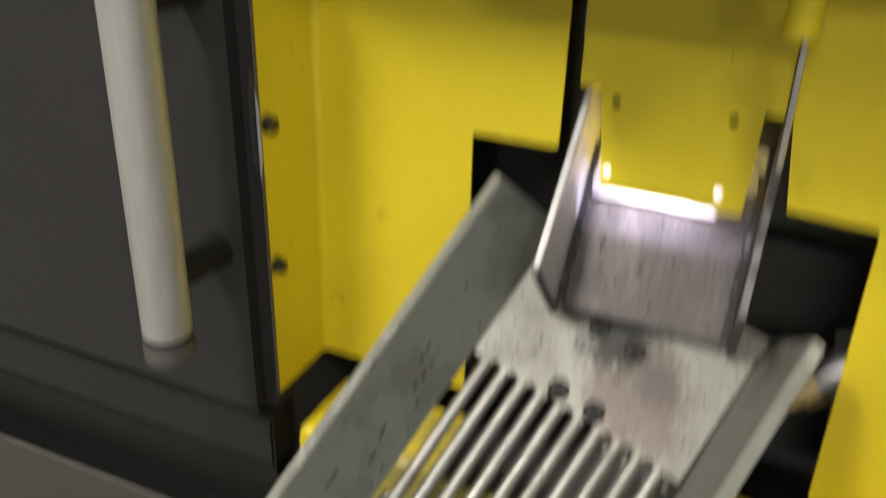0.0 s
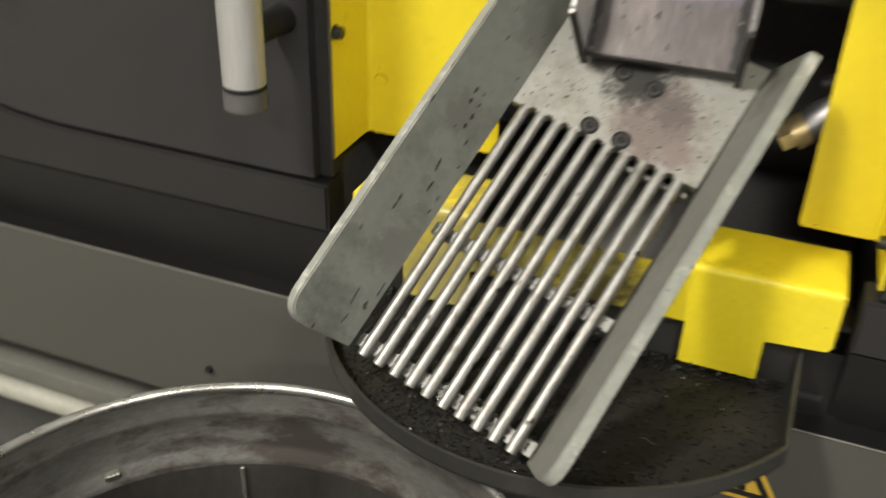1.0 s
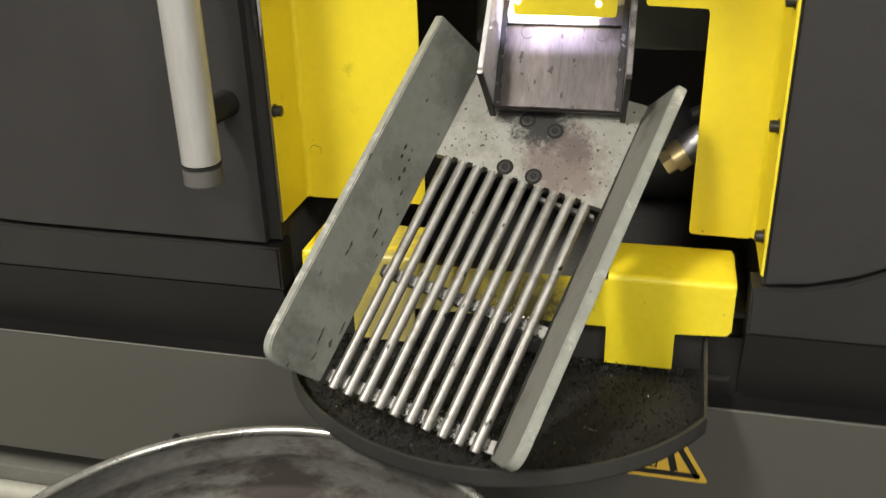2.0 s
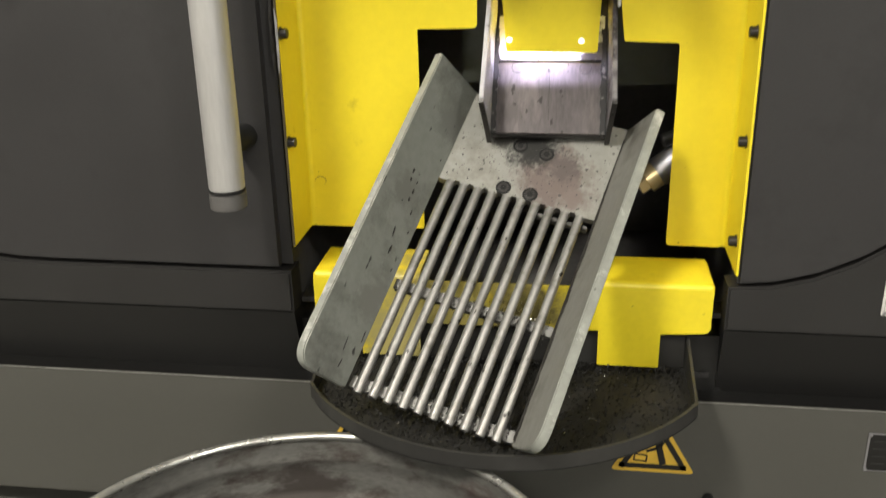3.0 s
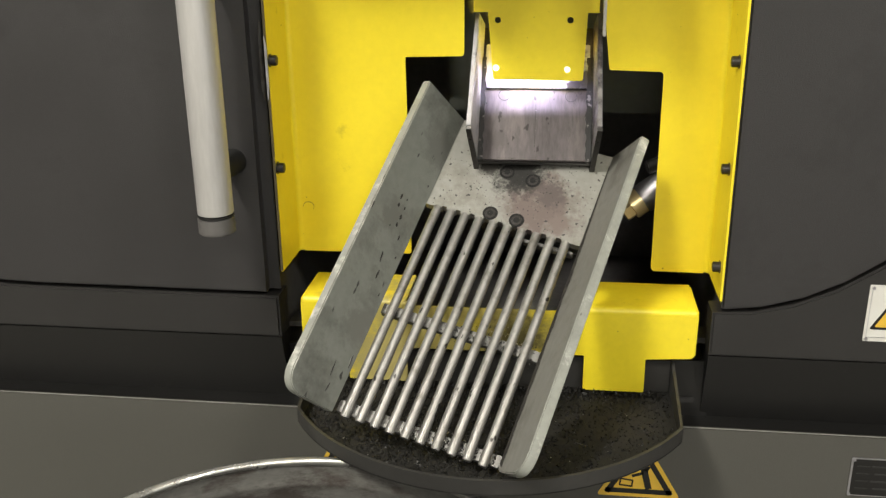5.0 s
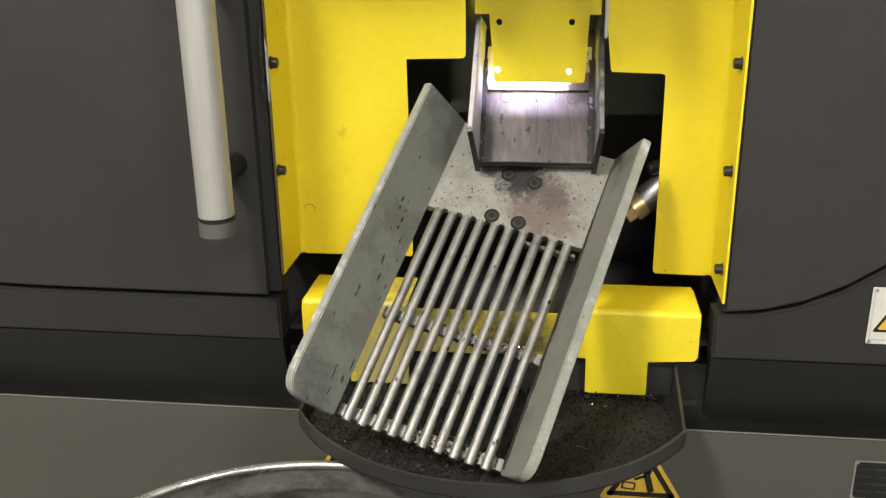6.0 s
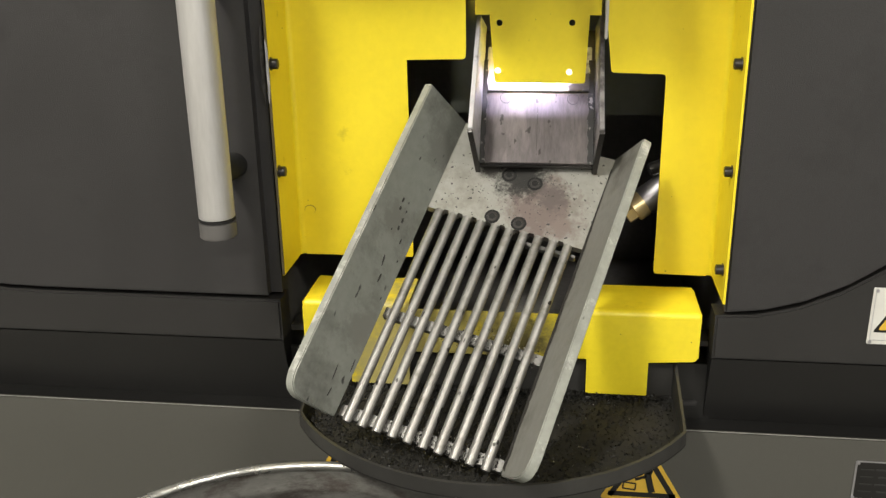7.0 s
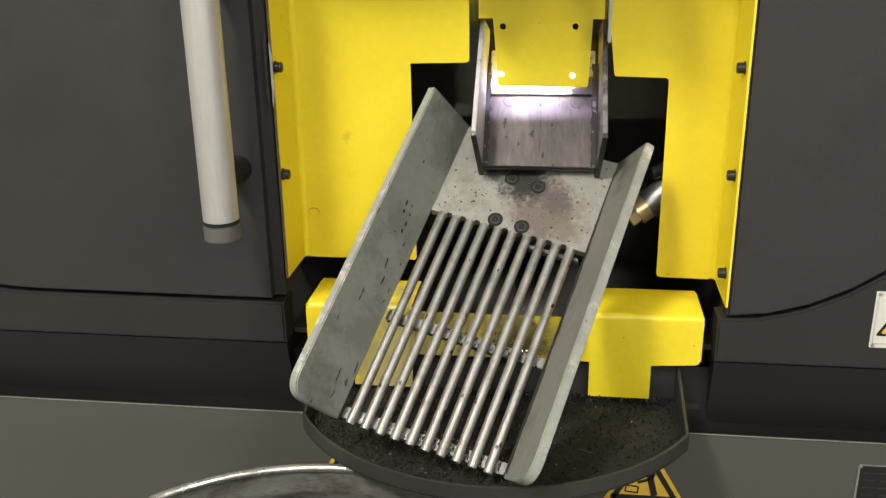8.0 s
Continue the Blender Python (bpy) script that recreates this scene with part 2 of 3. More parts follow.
LABEL_YELLOW = mat("label_yellow", (0.72, 0.46, 0.05), 0.4, vary=0.08, scale=20)
LABEL_BLACK = mat("label_black", (0.007, 0.0065, 0.006), 0.5)
LABEL_WHITE = mat("label_white", (0.66, 0.65, 0.62), 0.4, vary=0.05)
FLOOR_M = mat("concrete_floor", (0.22, 0.215, 0.20), 0.6, vary=0.2, scale=2, fine=60, dirt=(0.12, 0.115, 0.10), dirt_amount=0.3, dirt_scale=3)
WALL_M = mat("hall_wall_paint", (0.45, 0.45, 0.43), 0.7, vary=0.08, scale=1)
CEIL_M = mat("hall_ceiling_paint", (0.4, 0.4, 0.4), 0.8, vary=0.08, scale=1)
PANEL_GLOW = glow("lit_diffuser", (1.0, 0.955, 0.80), 6.0)


# ---- mesh helpers ----
def part(name, bm, material, parent=None, label="", smooth=False):
    me = bpy.data.meshes.new(name)
    bmesh.ops.recalc_face_normals(bm, faces=bm.faces)
    if smooth:
        for fc in bm.faces:
            fc.smooth = True
        for e in bm.edges:
            if len(e.link_faces) == 2 and e.calc_face_angle(0) > 0.6:
                e.smooth = False
    bm.to_mesh(me)
    bm.free()
    me.materials.append(material)
    ob = new(name, me)
    ob.parent = parent
    if label:
        ob["label"] = label
    return ob


def empty(name, m=Matrix()):
    ob = new(name)
    ob.matrix_world = m
    return ob


def add_box(bm, x0, x1, y0, y1, z0, z1, bevel=0.0, m=None, segs=2):
    r = bmesh.ops.create_cube(bm, size=1.0, matrix=Matrix.Translation(((x0 + x1) / 2, (y0 + y1) / 2, (z0 + z1) / 2)) @ Matrix.Diagonal((x1 - x0, y1 - y0, z1 - z0, 1)))
    vs = r["verts"]
    if bevel:
        es = list({e for v in vs for e in v.link_edges})
        rb = bmesh.ops.bevel(bm, geom=es, offset=bevel, segments=segs, affect="EDGES")
        vs = list({v for fc in rb["faces"] for v in fc.verts} | {v for v in vs if v.is_valid})
    if m is not None:
        bmesh.ops.transform(bm, matrix=m, verts=vs)
    return bm


def box(*a, **k):
    return add_box(bmesh.new(), *a, **k)


def add_rod(bm, a, b, r, n=20, r2=None, bevel=0.0):
    a, b = Vector(a), Vector(b)
    d = b - a
    q = d.to_track_quat("Z", "Y").to_matrix().to_4x4()
    r_ = bmesh.ops.create_cone(bm, cap_ends=True, segments=n, radius1=r, radius2=r if r2 is None else r2, depth=d.length, matrix=Matrix.Translation((a + b) / 2) @ q)
    if bevel:
        es = [e for e in {e for v in r_["verts"] for e in v.link_edges} if any(len(fc.verts) > 4 for fc in e.link_faces)]
        bmesh.ops.bevel(bm, geom=es, offset=bevel, segments=2, affect="EDGES")
    return bm


def rod(*a, **k):
    return add_rod(bmesh.new(), *a, **k)


def add_slab(bm, pts, d0, d1, axis="y", bevel=0.0):
    """A plate: the outline pts in the two other axes, from d0 to d1 along axis."""
    def at(p, d):
        return {"y": (p[0], d, p[1]), "z": (p[0], p[1], d), "x": (d, p[0], p[1])}[axis]
    lo, hi = [bm.verts.new(at(p, d0)) for p in pts], [bm.verts.new(at(p, d1)) for p in pts]
    fs = [bm.faces.new(lo), bm.faces.new(list(reversed(hi)))]
    for k in range(len(pts)):
        k2 = (k + 1) % len(pts)
        fs.append(bm.faces.new((lo[k], hi[k], hi[k2], lo[k2])))
    bmesh.ops.recalc_face_normals(bm, faces=fs)
    if bevel:
        es = list({e for fc in fs[:2] for e in fc.edges})
        bmesh.ops.bevel(bm, geom=es, offset=bevel, segments=2, affect="EDGES")
    return bm


def slab(*a, **k):
    return add_slab(bmesh.new(), *a, **k)


def rounded(pts, radii, n=5):
    """An outline with rounded corners; radii one per corner."""
    out = []
    c = len(pts)
    for k in range(c):
        p, a, b = Vector(pts[k]), Vector(pts[k - 1]), Vector(pts[(k + 1) % c])
        r = radii[k] if isinstance(radii, (list, tuple)) else radii
        if r <= 0:
            out.append(tuple(p))
            continue
        da, db = (a - p).normalized(), (b - p).normalized()
        half = da.angle(db) / 2
        t = min(r / math.tan(half), 0.49 * (a - p).length, 0.49 * (b - p).length)
        s, e = p + da * t, p + db * t
        for i in range(n + 1):
            w = i / n
            out.append(tuple((1 - w) ** 2 * s + 2 * w * (1 - w) * p + w * w * e))
    return out


def add_turned(bm, profile, n=72):
    """A body of revolution round z from (radius, height) pairs."""
    rings = [[bm.verts.new((r * math.cos(2 * math.pi * k / n), r * math.sin(2 * math.pi * k / n), z)) for k in range(n)] for r, z in profile]
    for a, b in zip(rings, rings[1:]):
        for k in range(n):
            k2 = (k + 1) % n
            bm.faces.new((a[k], a[k2], b[k2], b[k]))
    return bm


# ---- the hall ----
tagged(part("floor", box(-7, 7, -9, 3, -0.1, 0.0), FLOOR_M), "grey worn concrete hall floor", "floor", kind="structure")
for nm, b in (("wall_north", (-7, 7, 3, 3.2, 0, CEIL)), ("wall_south", (-7, 7, -9.2, -9, 0, CEIL)), ("wall_west", (-7.2, -7, -9, 3, 0, CEIL))):
    tagged(part(nm, box(*b), WALL_M), "plain pale painted factory hall wall", "wall", kind="structure")
# east wall's opening, frame and glowing pane are added to house the side fill
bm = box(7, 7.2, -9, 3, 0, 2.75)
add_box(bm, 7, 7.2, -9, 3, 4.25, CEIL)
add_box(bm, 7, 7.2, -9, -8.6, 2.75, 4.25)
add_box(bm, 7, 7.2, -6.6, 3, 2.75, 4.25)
tagged(part("wall_east", bm, WALL_M), "plain pale painted hall wall with an added window", "wall", kind="structure")
win = tagged(empty("added_window_1", pose(7.1, -7.6, 3.5)), "added unseen window holding the side fill light", "window", kind="structure")
part("pane", box(0.05, 0.06, -1, 1, -0.75, 0.75), glow("added_pane_glow", (0.9, 0.96, 1.0), 4.0), win)
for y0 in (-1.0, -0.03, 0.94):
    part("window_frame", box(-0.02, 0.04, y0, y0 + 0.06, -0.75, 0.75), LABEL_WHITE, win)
tagged(part("ceiling", box(-7.2, 7.2, -9.2, 3.2, CEIL, CEIL + 0.2), CEIL_M), "plain grey factory hall ceiling", "ceiling", kind="structure")
for lx, ly, sx, sy, w in LIGHTS:
    fx = tagged(empty("ceiling_light", pose(lx, ly, CEIL)), "long white ceiling light with a lit diffuser", "light", "hall ceiling lights")
    part("housing", box(-sx / 2 - 0.03, sx / 2 + 0.03, -sy / 2 - 0.03, sy / 2 + 0.03, -0.09, 0, bevel=0.01), LABEL_WHITE, fx)
    part("diffuser", box(-sx / 2, sx / 2, -sy / 2, sy / 2, -0.11, -0.09, bevel=0.004), PANEL_GLOW, fx, "lit milky diffuser")

# ---- the cutting machine ----
machine = tagged(empty("cutting_machine"), "dark grey metal-cutting machine with yellow guards", "machine")
TOP = 2.05
FRONT = -0.015


def left_curve(x):
    return 1.0485 + 0.0045 * max(0.0, -0.35 - x) + 0.75 * max(0.0, -0.66 - x) ** 2


def right_curve(x):
    d = max(0.0, x - 0.30)
    if d < 0.4:
        return 1.049 + 2.0 * d * d
    return 1.369 + 0.24 * (1 - math.exp(-(d - 0.4) / 0.15))


def door_outline(x0, x1, curve, lift):
    xs = [x0 + (x1 - x0) * k / 24 for k in range(25)]
    return [(x, curve(x) + lift) for x in xs] + [(x1, TOP), (x0, TOP)]


def lower_outline(x0, x1, curve, bottom):
    xs = [x0 + (x1 - x0) * k / 24 for k in range(25)]
    return [(x, curve(x) - 0.003) for x in reversed(xs)] + [(x0, bottom), (x1, bottom)]


def door_mesh(x0, x1, curve, edge_x):
    bm = slab(door_outline(x0, x1, curve, 0.003), FRONT, 0.03)
    es = [e for e in bm.edges if all(abs(v.co.x - edge_x) < 1e-4 and abs(v.co.y - FRONT) < 1e-4 for v in e.verts)]
    bmesh.ops.bevel(bm, geom=es, offset=0.016 if edge_x < 0 else 0.003, segments=6, affect="EDGES")
    es = [e for e in bm.edges if all(abs(v.co.y - FRONT) < 1e-4 and v.co.z < 1.5 for v in e.verts) and len(e.link_faces) == 2 and e.calc_face_angle(0) > 1.2]
    bmesh.ops.bevel(bm, geom=es, offset=0.0025, segments=2, affect="EDGES")
    return bm


door_l = part("door", door_mesh(-1.5, -0.3, left_curve, -0.3), CHARCOAL, machine, "textured charcoal door with a tubular handle", smooth=True)
door_r = part("door", door_mesh(0.2965, 1.5, right_curve, 0.2965), CHARCOAL, machine, "textured charcoal door with a curved lower edge", smooth=True)
BEND, SHELF, BASE_Y = 0.984, 0.876, -0.018
for nm, x0, x1, curve in (("lower_panel", -1.5, -0.3, left_curve), ("lower_panel", 0.286, 1.5, right_curve)):
    bm = slab(lower_outline(x0, x1, curve, BEND), FRONT, 0.03, bevel=0.003)
    part(nm, bm, LOWER_GREY, machine, "charcoal lower panel")
    part("kick_strip", slab([(FRONT + 0.0008, BEND - 0.0006), (0.03, BEND - 0.0006), (0.03, SHELF + 0.0015), (0.014, SHELF + 0.0015)], x0, x1, "x"), CHARCOAL_SHADE, machine, "panel's lower strip leaning inwards, with shade painted into it")
# added dark sheet hides the base's ledge from the camera
part("sill", box(-1.49, 1.49, BASE_Y + 0.0025, 0.029, SHELF + 0.0003, SHELF + 0.0012), CHARCOAL_SHADE, machine, "thin dark sheet added over the base's ledge")
# carcass behind the doors
for x0, x1 in ((-1.49, -0.308), (0.312, 1.49)):
    part("carcass", box(x0, x1, 0.031, 0.9, SHELF, TOP - 0.02), BLACK, machine)
part("inner_back", box(-0.307, 0.311, 0.62, 0.64, SHELF + 0.001, TOP), INTERIOR, machine)
part("inner_panel", box(-0.09, 0.30, 0.25, 0.262, 1.255, 1.60, bevel=0.002), GREEN_GREY, machine, "grey green inner sheet")
part("inner_shelf", box(-0.307, 0.311, 0.14, 0.618, SHELF + 0.001, SHELF + 0.012), INTERIOR, machine)
part("recess_panel", box(-0.298, 0.294, 0.0125, 0.02, SHELF + 0.001, 0.962), CHARCOAL_SHADE, machine, "dark sheet behind the tray")
part("roof", box(-1.5, 1.5, -0.01, 0.9, TOP + 0.001, TOP + 0.03), CHARCOAL, machine)
part("base", box(-1.5, 1.5, BASE_Y, 0.9, 0.655, SHELF, bevel=0.0022), BASE_GREY, machine, "light grey machine base")
# the light caught along the base's top edge is painted as a strip
part("base_highlight", box(-1.5, 1.5, BASE_Y - 0.0005, BASE_Y + 0.0010, SHELF - 0.0007, SHELF + 0.0005, bevel=0.0002), BASE_HIGHLIGHT, machine, "thin pale strip painted as the base edge's highlight")
part("plinth", box(-1.48, 1.48, 0.06, 0.88, 0.0, 0.654), BLACK, machine)
# coolant gutter along the foot of the base
gutter = part("gutter", box(-1.48, -0.30, -0.033, 0.055, 0.592, 0.600, bevel=0.002), GUTTER_M, machine, "pale metal gutter with a rolled lip")
part("lip", box(-1.48, -0.30, -0.0385, -0.0332, 0.594, 0.636, bevel=0.0015), GUTTER_M, gutter)
part("pipe", rod((-1.48, -0.060, 0.606), (-0.30, -0.060, 0.606), 0.0155, 20), GUTTER_PIPE, gutter, "pale round rail", smooth=True)
part("plug", rod((-0.4935, BASE_Y + 0.002, 0.721), (-0.4935, BASE_Y - 0.006, 0.721), 0.0055, 16, bevel=0.001), RUBBER, machine, "small black plug", smooth=True)
part("plug", rod((0.286, BASE_Y + 0.002, 0.722), (0.286, BASE_Y - 0.006, 0.722), 0.0075, 16, bevel=0.001), RUBBER, machine, "small black plug", smooth=True)

# door handle
def handle_at(z):
    return (-0.3457 - 0.008 * (z - 1.2), -0.0965 + 0.02 * (z - 1.2), z)


handle = part("handle", rod(handle_at(1.1922), handle_at(1.78), 0.0224, 40, bevel=0.001), HANDLE, door_l, "satin aluminium tube handle", smooth=True)
part("end_cap", rod(handle_at(1.1665), handle_at(1.189), 0.0230, 40, bevel=0.002), CAP, door_l, "grey plastic end cap", smooth=True)
part("ring", rod(handle_at(1.1891), handle_at(1.1921), 0.0226, 40), RUBBER, door_l, "thin black ring", smooth=True)
for hz in (1.238, 1.485):
    hx, hy, _ = handle_at(hz)
    part("standoff", rod((hx, hy + 0.015, hz), (hx, FRONT, hz), 0.012, 24, r2=0.017), RUBBER, door_l, "black plastic standoff", smooth=True)

# highlight on the door's rounded edge, painted as a paler patch
bm = bmesh.new()
prev = None
for k in range(25):
    w = k / 24
    z = 1.315 + 0.105 * w
    half = radians(13) * math.sqrt(max(0.0, 1 - (2 * w - 1) ** 2)) * (1 + 0.25 * noise.noise(Vector((w * 6, 2.2, 0)))) + 0.01
    mid = radians(20) + radians(8) * noise.noise(Vector((w * 4, 7.1, 0)))
    row = []
    for q in range(7):
        a = mid + half * (q / 3 - 1)
        row.append(bm.verts.new((-0.316 + 0.0163 * math.cos(a), 0.001 - 0.0163 * math.sin(a), z)))
    if prev:
        for q in range(6):
            bm.faces.new((prev[q], prev[q + 1], row[q + 1], row[q]))
    prev = row
part("door_edge_glint", bm, DOOR_GLINT, door_l, "painted highlight on the door's rounded edge", smooth=True)

# yellow guards
def fold(side, front, foot):
    """The rounded bend and side flange of a guard, upright from foot to the top."""
    xo, r = 0.2955, 0.010
    out = [(side * xo, front)] + [(side * (xo - r + r * math.cos(a)), 0.086 - r + r * math.sin(a)) for a in [math.pi / 2 * k / 6 for k in range(7)]]
    inn = [(side * (xo - r + (r - 0.003) * math.cos(a)), 0.086 - r + (r - 0.003) * math.sin(a)) for a in [math.pi / 2 * k / 6 for k in range(6, -1, -1)]] + [(side * (xo - 0.003), front)]
    return out + inn, foot


gl = rounded([(-0.2855, 1.079), (-0.1275, 1.079), (-0.1298, 1.361), (-0.050, 1.3625), (-0.0475, TOP), (-0.2855, TOP)], [0.0, 0.004, 0.002, 0.006, 0, 0])
bm = slab(gl, 0.083, 0.086)
o, foot_z = fold(-1, -0.006, 1.080)
add_slab(bm, o, foot_z, TOP, "z")
guard_l = part("guard", bm, YELLOW, machine, "yellow painted sheet guard with a side flange", smooth=True)
gr = rounded([(0.2855, 1.064), (0.2855, TOP), (0.132, TOP), (0.132, 1.429), (0.142, 1.346), (0.2125, 1.344), (0.213, 1.065)], [0, 0, 0, 0.0, 0.004, 0.006, 0.006])
bm = slab(gr, 0.083, 0.086)
o, foot_z = fold(1, -0.02, 1.0655)
add_slab(bm, o, foot_z, TOP, "z")
guard_r = part("guard", bm, YELLOW, machine, "yellow painted sheet guard with a side flange", smooth=True)
for side, g, z in ((-1, guard_l, 1.3675), (-1, guard_l, 1.2255), (-1, guard_l, 1.50), (1, guard_r, 1.3705), (1, guard_r, 1.2365), (1, guard_r, 1.105), (1, guard_r, 1.50)):
    bm = rod((side * 0.2935, 0.002, z), (side * 0.283, 0.002, z), 0.0068, 14, bevel=0.0008)
    add_rod(bm, (side * 0.2938, 0.002, z), (side * 0.2915, 0.002, z), 0.0085, 14)
    add_rod(bm, (side * 0.2831, 0.002, z), (side * 0.2826, 0.002, z), 0.0035, 6)
    part("bolt", bm, DARK_STEEL, g, "black socket head bolt", smooth=True)
bm = bmesh.new()
prev = None
for k in range(14):
    a = 4.4 * k / 13 - 0.9
    c = Vector((-0.276 + 0.008 * math.cos(a), 0.0827, 1.147 + 0.0065 * math.sin(a)))
    w = 0.0011 * math.sin(math.pi * (k + 0.5) / 14)
    ring = [bm.verts.new(c + Vector((math.cos(a) * q, dy, math.sin(a) * q))) for q, dy in ((w, 0.0004), (0, 0), (-w, 0.0004))]
    if prev:
        for q in range(2):
            bm.faces.new((prev[q], prev[q + 1], ring[q + 1], ring[q]))
    prev = ring
part("scuff", bm, SCUFF, guard_l, "curved scuff in the yellow paint")
# brownish strip over the front edge of the flange beside the door
part("brown_edge_strip", box(-0.2957, -0.2923, -0.0075, -0.0061, 1.081, TOP - 0.002, bevel=0.0004), EDGE_BROWN, guard_l, "thin brownish strip on the flange edge")
# pale patch painted for the glint by the upper bolt
part("flange_glint_patch", slab(rounded([(-0.2956, 1.312), (-0.2924, 1.335), (-0.2924, 1.385), (-0.2956, 1.405)], [0.001, 0.004, 0.004, 0.001]), -0.0083, -0.0076), FLANGE_GLINT, guard_l, "bright glint painted on the flange edge")
# unseen: hood inferred from its shadow; block added to shade the cover plate
part("hood", box(-0.30, 0.30, -0.03, 0.074, 1.56, 1.62, bevel=0.004), CHARCOAL_SHADE, machine)
part("shade_block", box(-0.11, 0.125, -0.115, 0.064, 1.565, 1.68, bevel=0.006), CHARCOAL_SHADE, machine)

# cross guard: bent yellow sheet with two feet
bm = bmesh.new()
bx, cy = 0.270, -0.010
out = rounded([(-bx, 0.976), (-0.205, 0.974), (-0.205, 0.922), (-0.122, 0.922), (-0.122, 0.974), (0.122, 0.974), (0.122, 0.922), (0.2045, 0.922), (0.2045, 0.972), (bx - 0.002, 0.976), (bx, 1.038), (-bx, 1.038)], [0.006, 0.002, 0.002, 0.002, 0.002, 0.002, 0.002, 0.002, 0.002, 0.007, 0.002, 0.002])
add_slab(bm, out, cy, cy + 0.003)
bend = [(cy + 0.009 * (1 - math.cos(a)), 1.037 + 0.009 * math.sin(a)) for a in [math.pi / 2 * k / 6 for k in range(7)]]
for xa, xb in ((-bx + 0.003, -0.121), (0.121, bx - 0.003)):
    add_slab(bm, bend + [(0.082, 1.046), (0.082, 1.043), (cy + 0.009, 1.040), (cy + 0.003, 1.0355)], xa, xb, "x")
add_box(bm, -bx, -bx + 0.003, cy + 0.002, 0.082, 0.980, 1.0425)
add_box(bm, bx - 0.003, bx, cy + 0.002, 0.082, 0.980, 1.0425)
part("cross_guard", bm, YELLOW_OILY_SHADED, machine, "bent yellow guard with two feet", smooth=True)

# spout: a steel channel and the yellow plate over it
sp = Matrix.Translation((0.0465, 0.05, 1.2265)) @ Matrix.Rotation(radians(55), 4, "X")
SW = 0.081
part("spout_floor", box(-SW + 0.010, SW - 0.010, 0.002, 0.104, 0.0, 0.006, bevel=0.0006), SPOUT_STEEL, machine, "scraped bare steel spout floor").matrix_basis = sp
part("spout_lip", box(-SW, SW, 0.0005, 0.20, -0.010, -0.0005, bevel=0.0005), DARK_STEEL, machine, "dark oily spout bed").matrix_basis = sp
for side in (-1, 1):
    ys = [0.150 * k / 44 for k in range(45)]
    inn = [(side * (SW - 0.0108 - max(0.0, 0.0010 + 0.0028 * noise.noise(Vector((v * 90, side * 4.3, 0))) + (0.002 if side > 0 else 0))), v) for v in ys]
    part("grime", slab(inn + [(side * (SW - 0.0062), 0.150), (side * (SW - 0.0062), 0.0)], 0.0, 0.0098, "z"), GRIME, machine, "black oily grime along the joint").matrix_basis = sp
    climb = [(v, 0.0075 + 0.005 * noise.noise(Vector((v * 70, side * 2.1, 5.0))) + (0.007 if side > 0 else 0) * min(1.0, v / 0.08)) for v in ys]
    o = slab(climb + [(0.150, 0.0), (0.0, 0.0)], *((0.0061, 0.0066) if side < 0 else (-0.0006, -0.0001)), "x")
    part("wall_grime", o, GRIME, machine, "black oily grime on the spout wall").matrix_basis = sp @ Matrix.Translation((side * SW - (0.006 if side > 0 else 0), 0, 0)) @ Matrix.Rotation(radians(4.5 * side), 4, "Y")
part("scratch", box(-0.0004, 0.0004, 0.02, 0.100, 0.0059, 0.0062), DARK_STEEL, machine, "dark scratch down the spout floor").matrix_basis = sp
for rx, ry, rr_ in ((-0.043, 0.1005, 0.0085), (0.047, 0.099, 0.008)):
    bm = add_turned(bmesh.new(), [(rr_, 0.0058), (rr_, 0.0063), (rr_ - 0.0009, 0.0063), (rr_ - 0.0009, 0.0058)], 28)
    part("ring_mark", bm, GRIME, machine, "dark ring mark on the spout floor").matrix_basis = sp @ Matrix.Translation((rx, ry - 0.005, 0))
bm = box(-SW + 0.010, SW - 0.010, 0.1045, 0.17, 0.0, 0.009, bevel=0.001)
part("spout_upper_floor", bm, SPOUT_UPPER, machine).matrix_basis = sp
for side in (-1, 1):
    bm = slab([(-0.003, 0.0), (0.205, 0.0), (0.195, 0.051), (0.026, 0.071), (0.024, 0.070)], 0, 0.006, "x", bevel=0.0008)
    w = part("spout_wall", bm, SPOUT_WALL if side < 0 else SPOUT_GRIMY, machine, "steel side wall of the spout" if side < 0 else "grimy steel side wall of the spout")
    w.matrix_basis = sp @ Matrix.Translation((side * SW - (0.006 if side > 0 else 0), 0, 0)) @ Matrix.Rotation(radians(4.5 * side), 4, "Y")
    e = part("spout_edge", slab([(-0.0075, -0.008), (-0.0035, -0.008), (0.0225, 0.0705), (0.0185, 0.0705)], -0.0003, 0.0063, "x"), DARK_STEEL, machine, "dark oily end of the spout wall")
    e.matrix_basis = w.matrix_basis
cp = rounded([(-0.0115, 1.3305), (0.108, 1.330), (0.1115, 1.4185), (0.126, 1.4185), (0.126, TOP), (-0.038, TOP), (-0.038, 1.4195), (-0.019, 1.4195)], [0.004, 0.004, 0, 0, 0, 0, 0, 0])


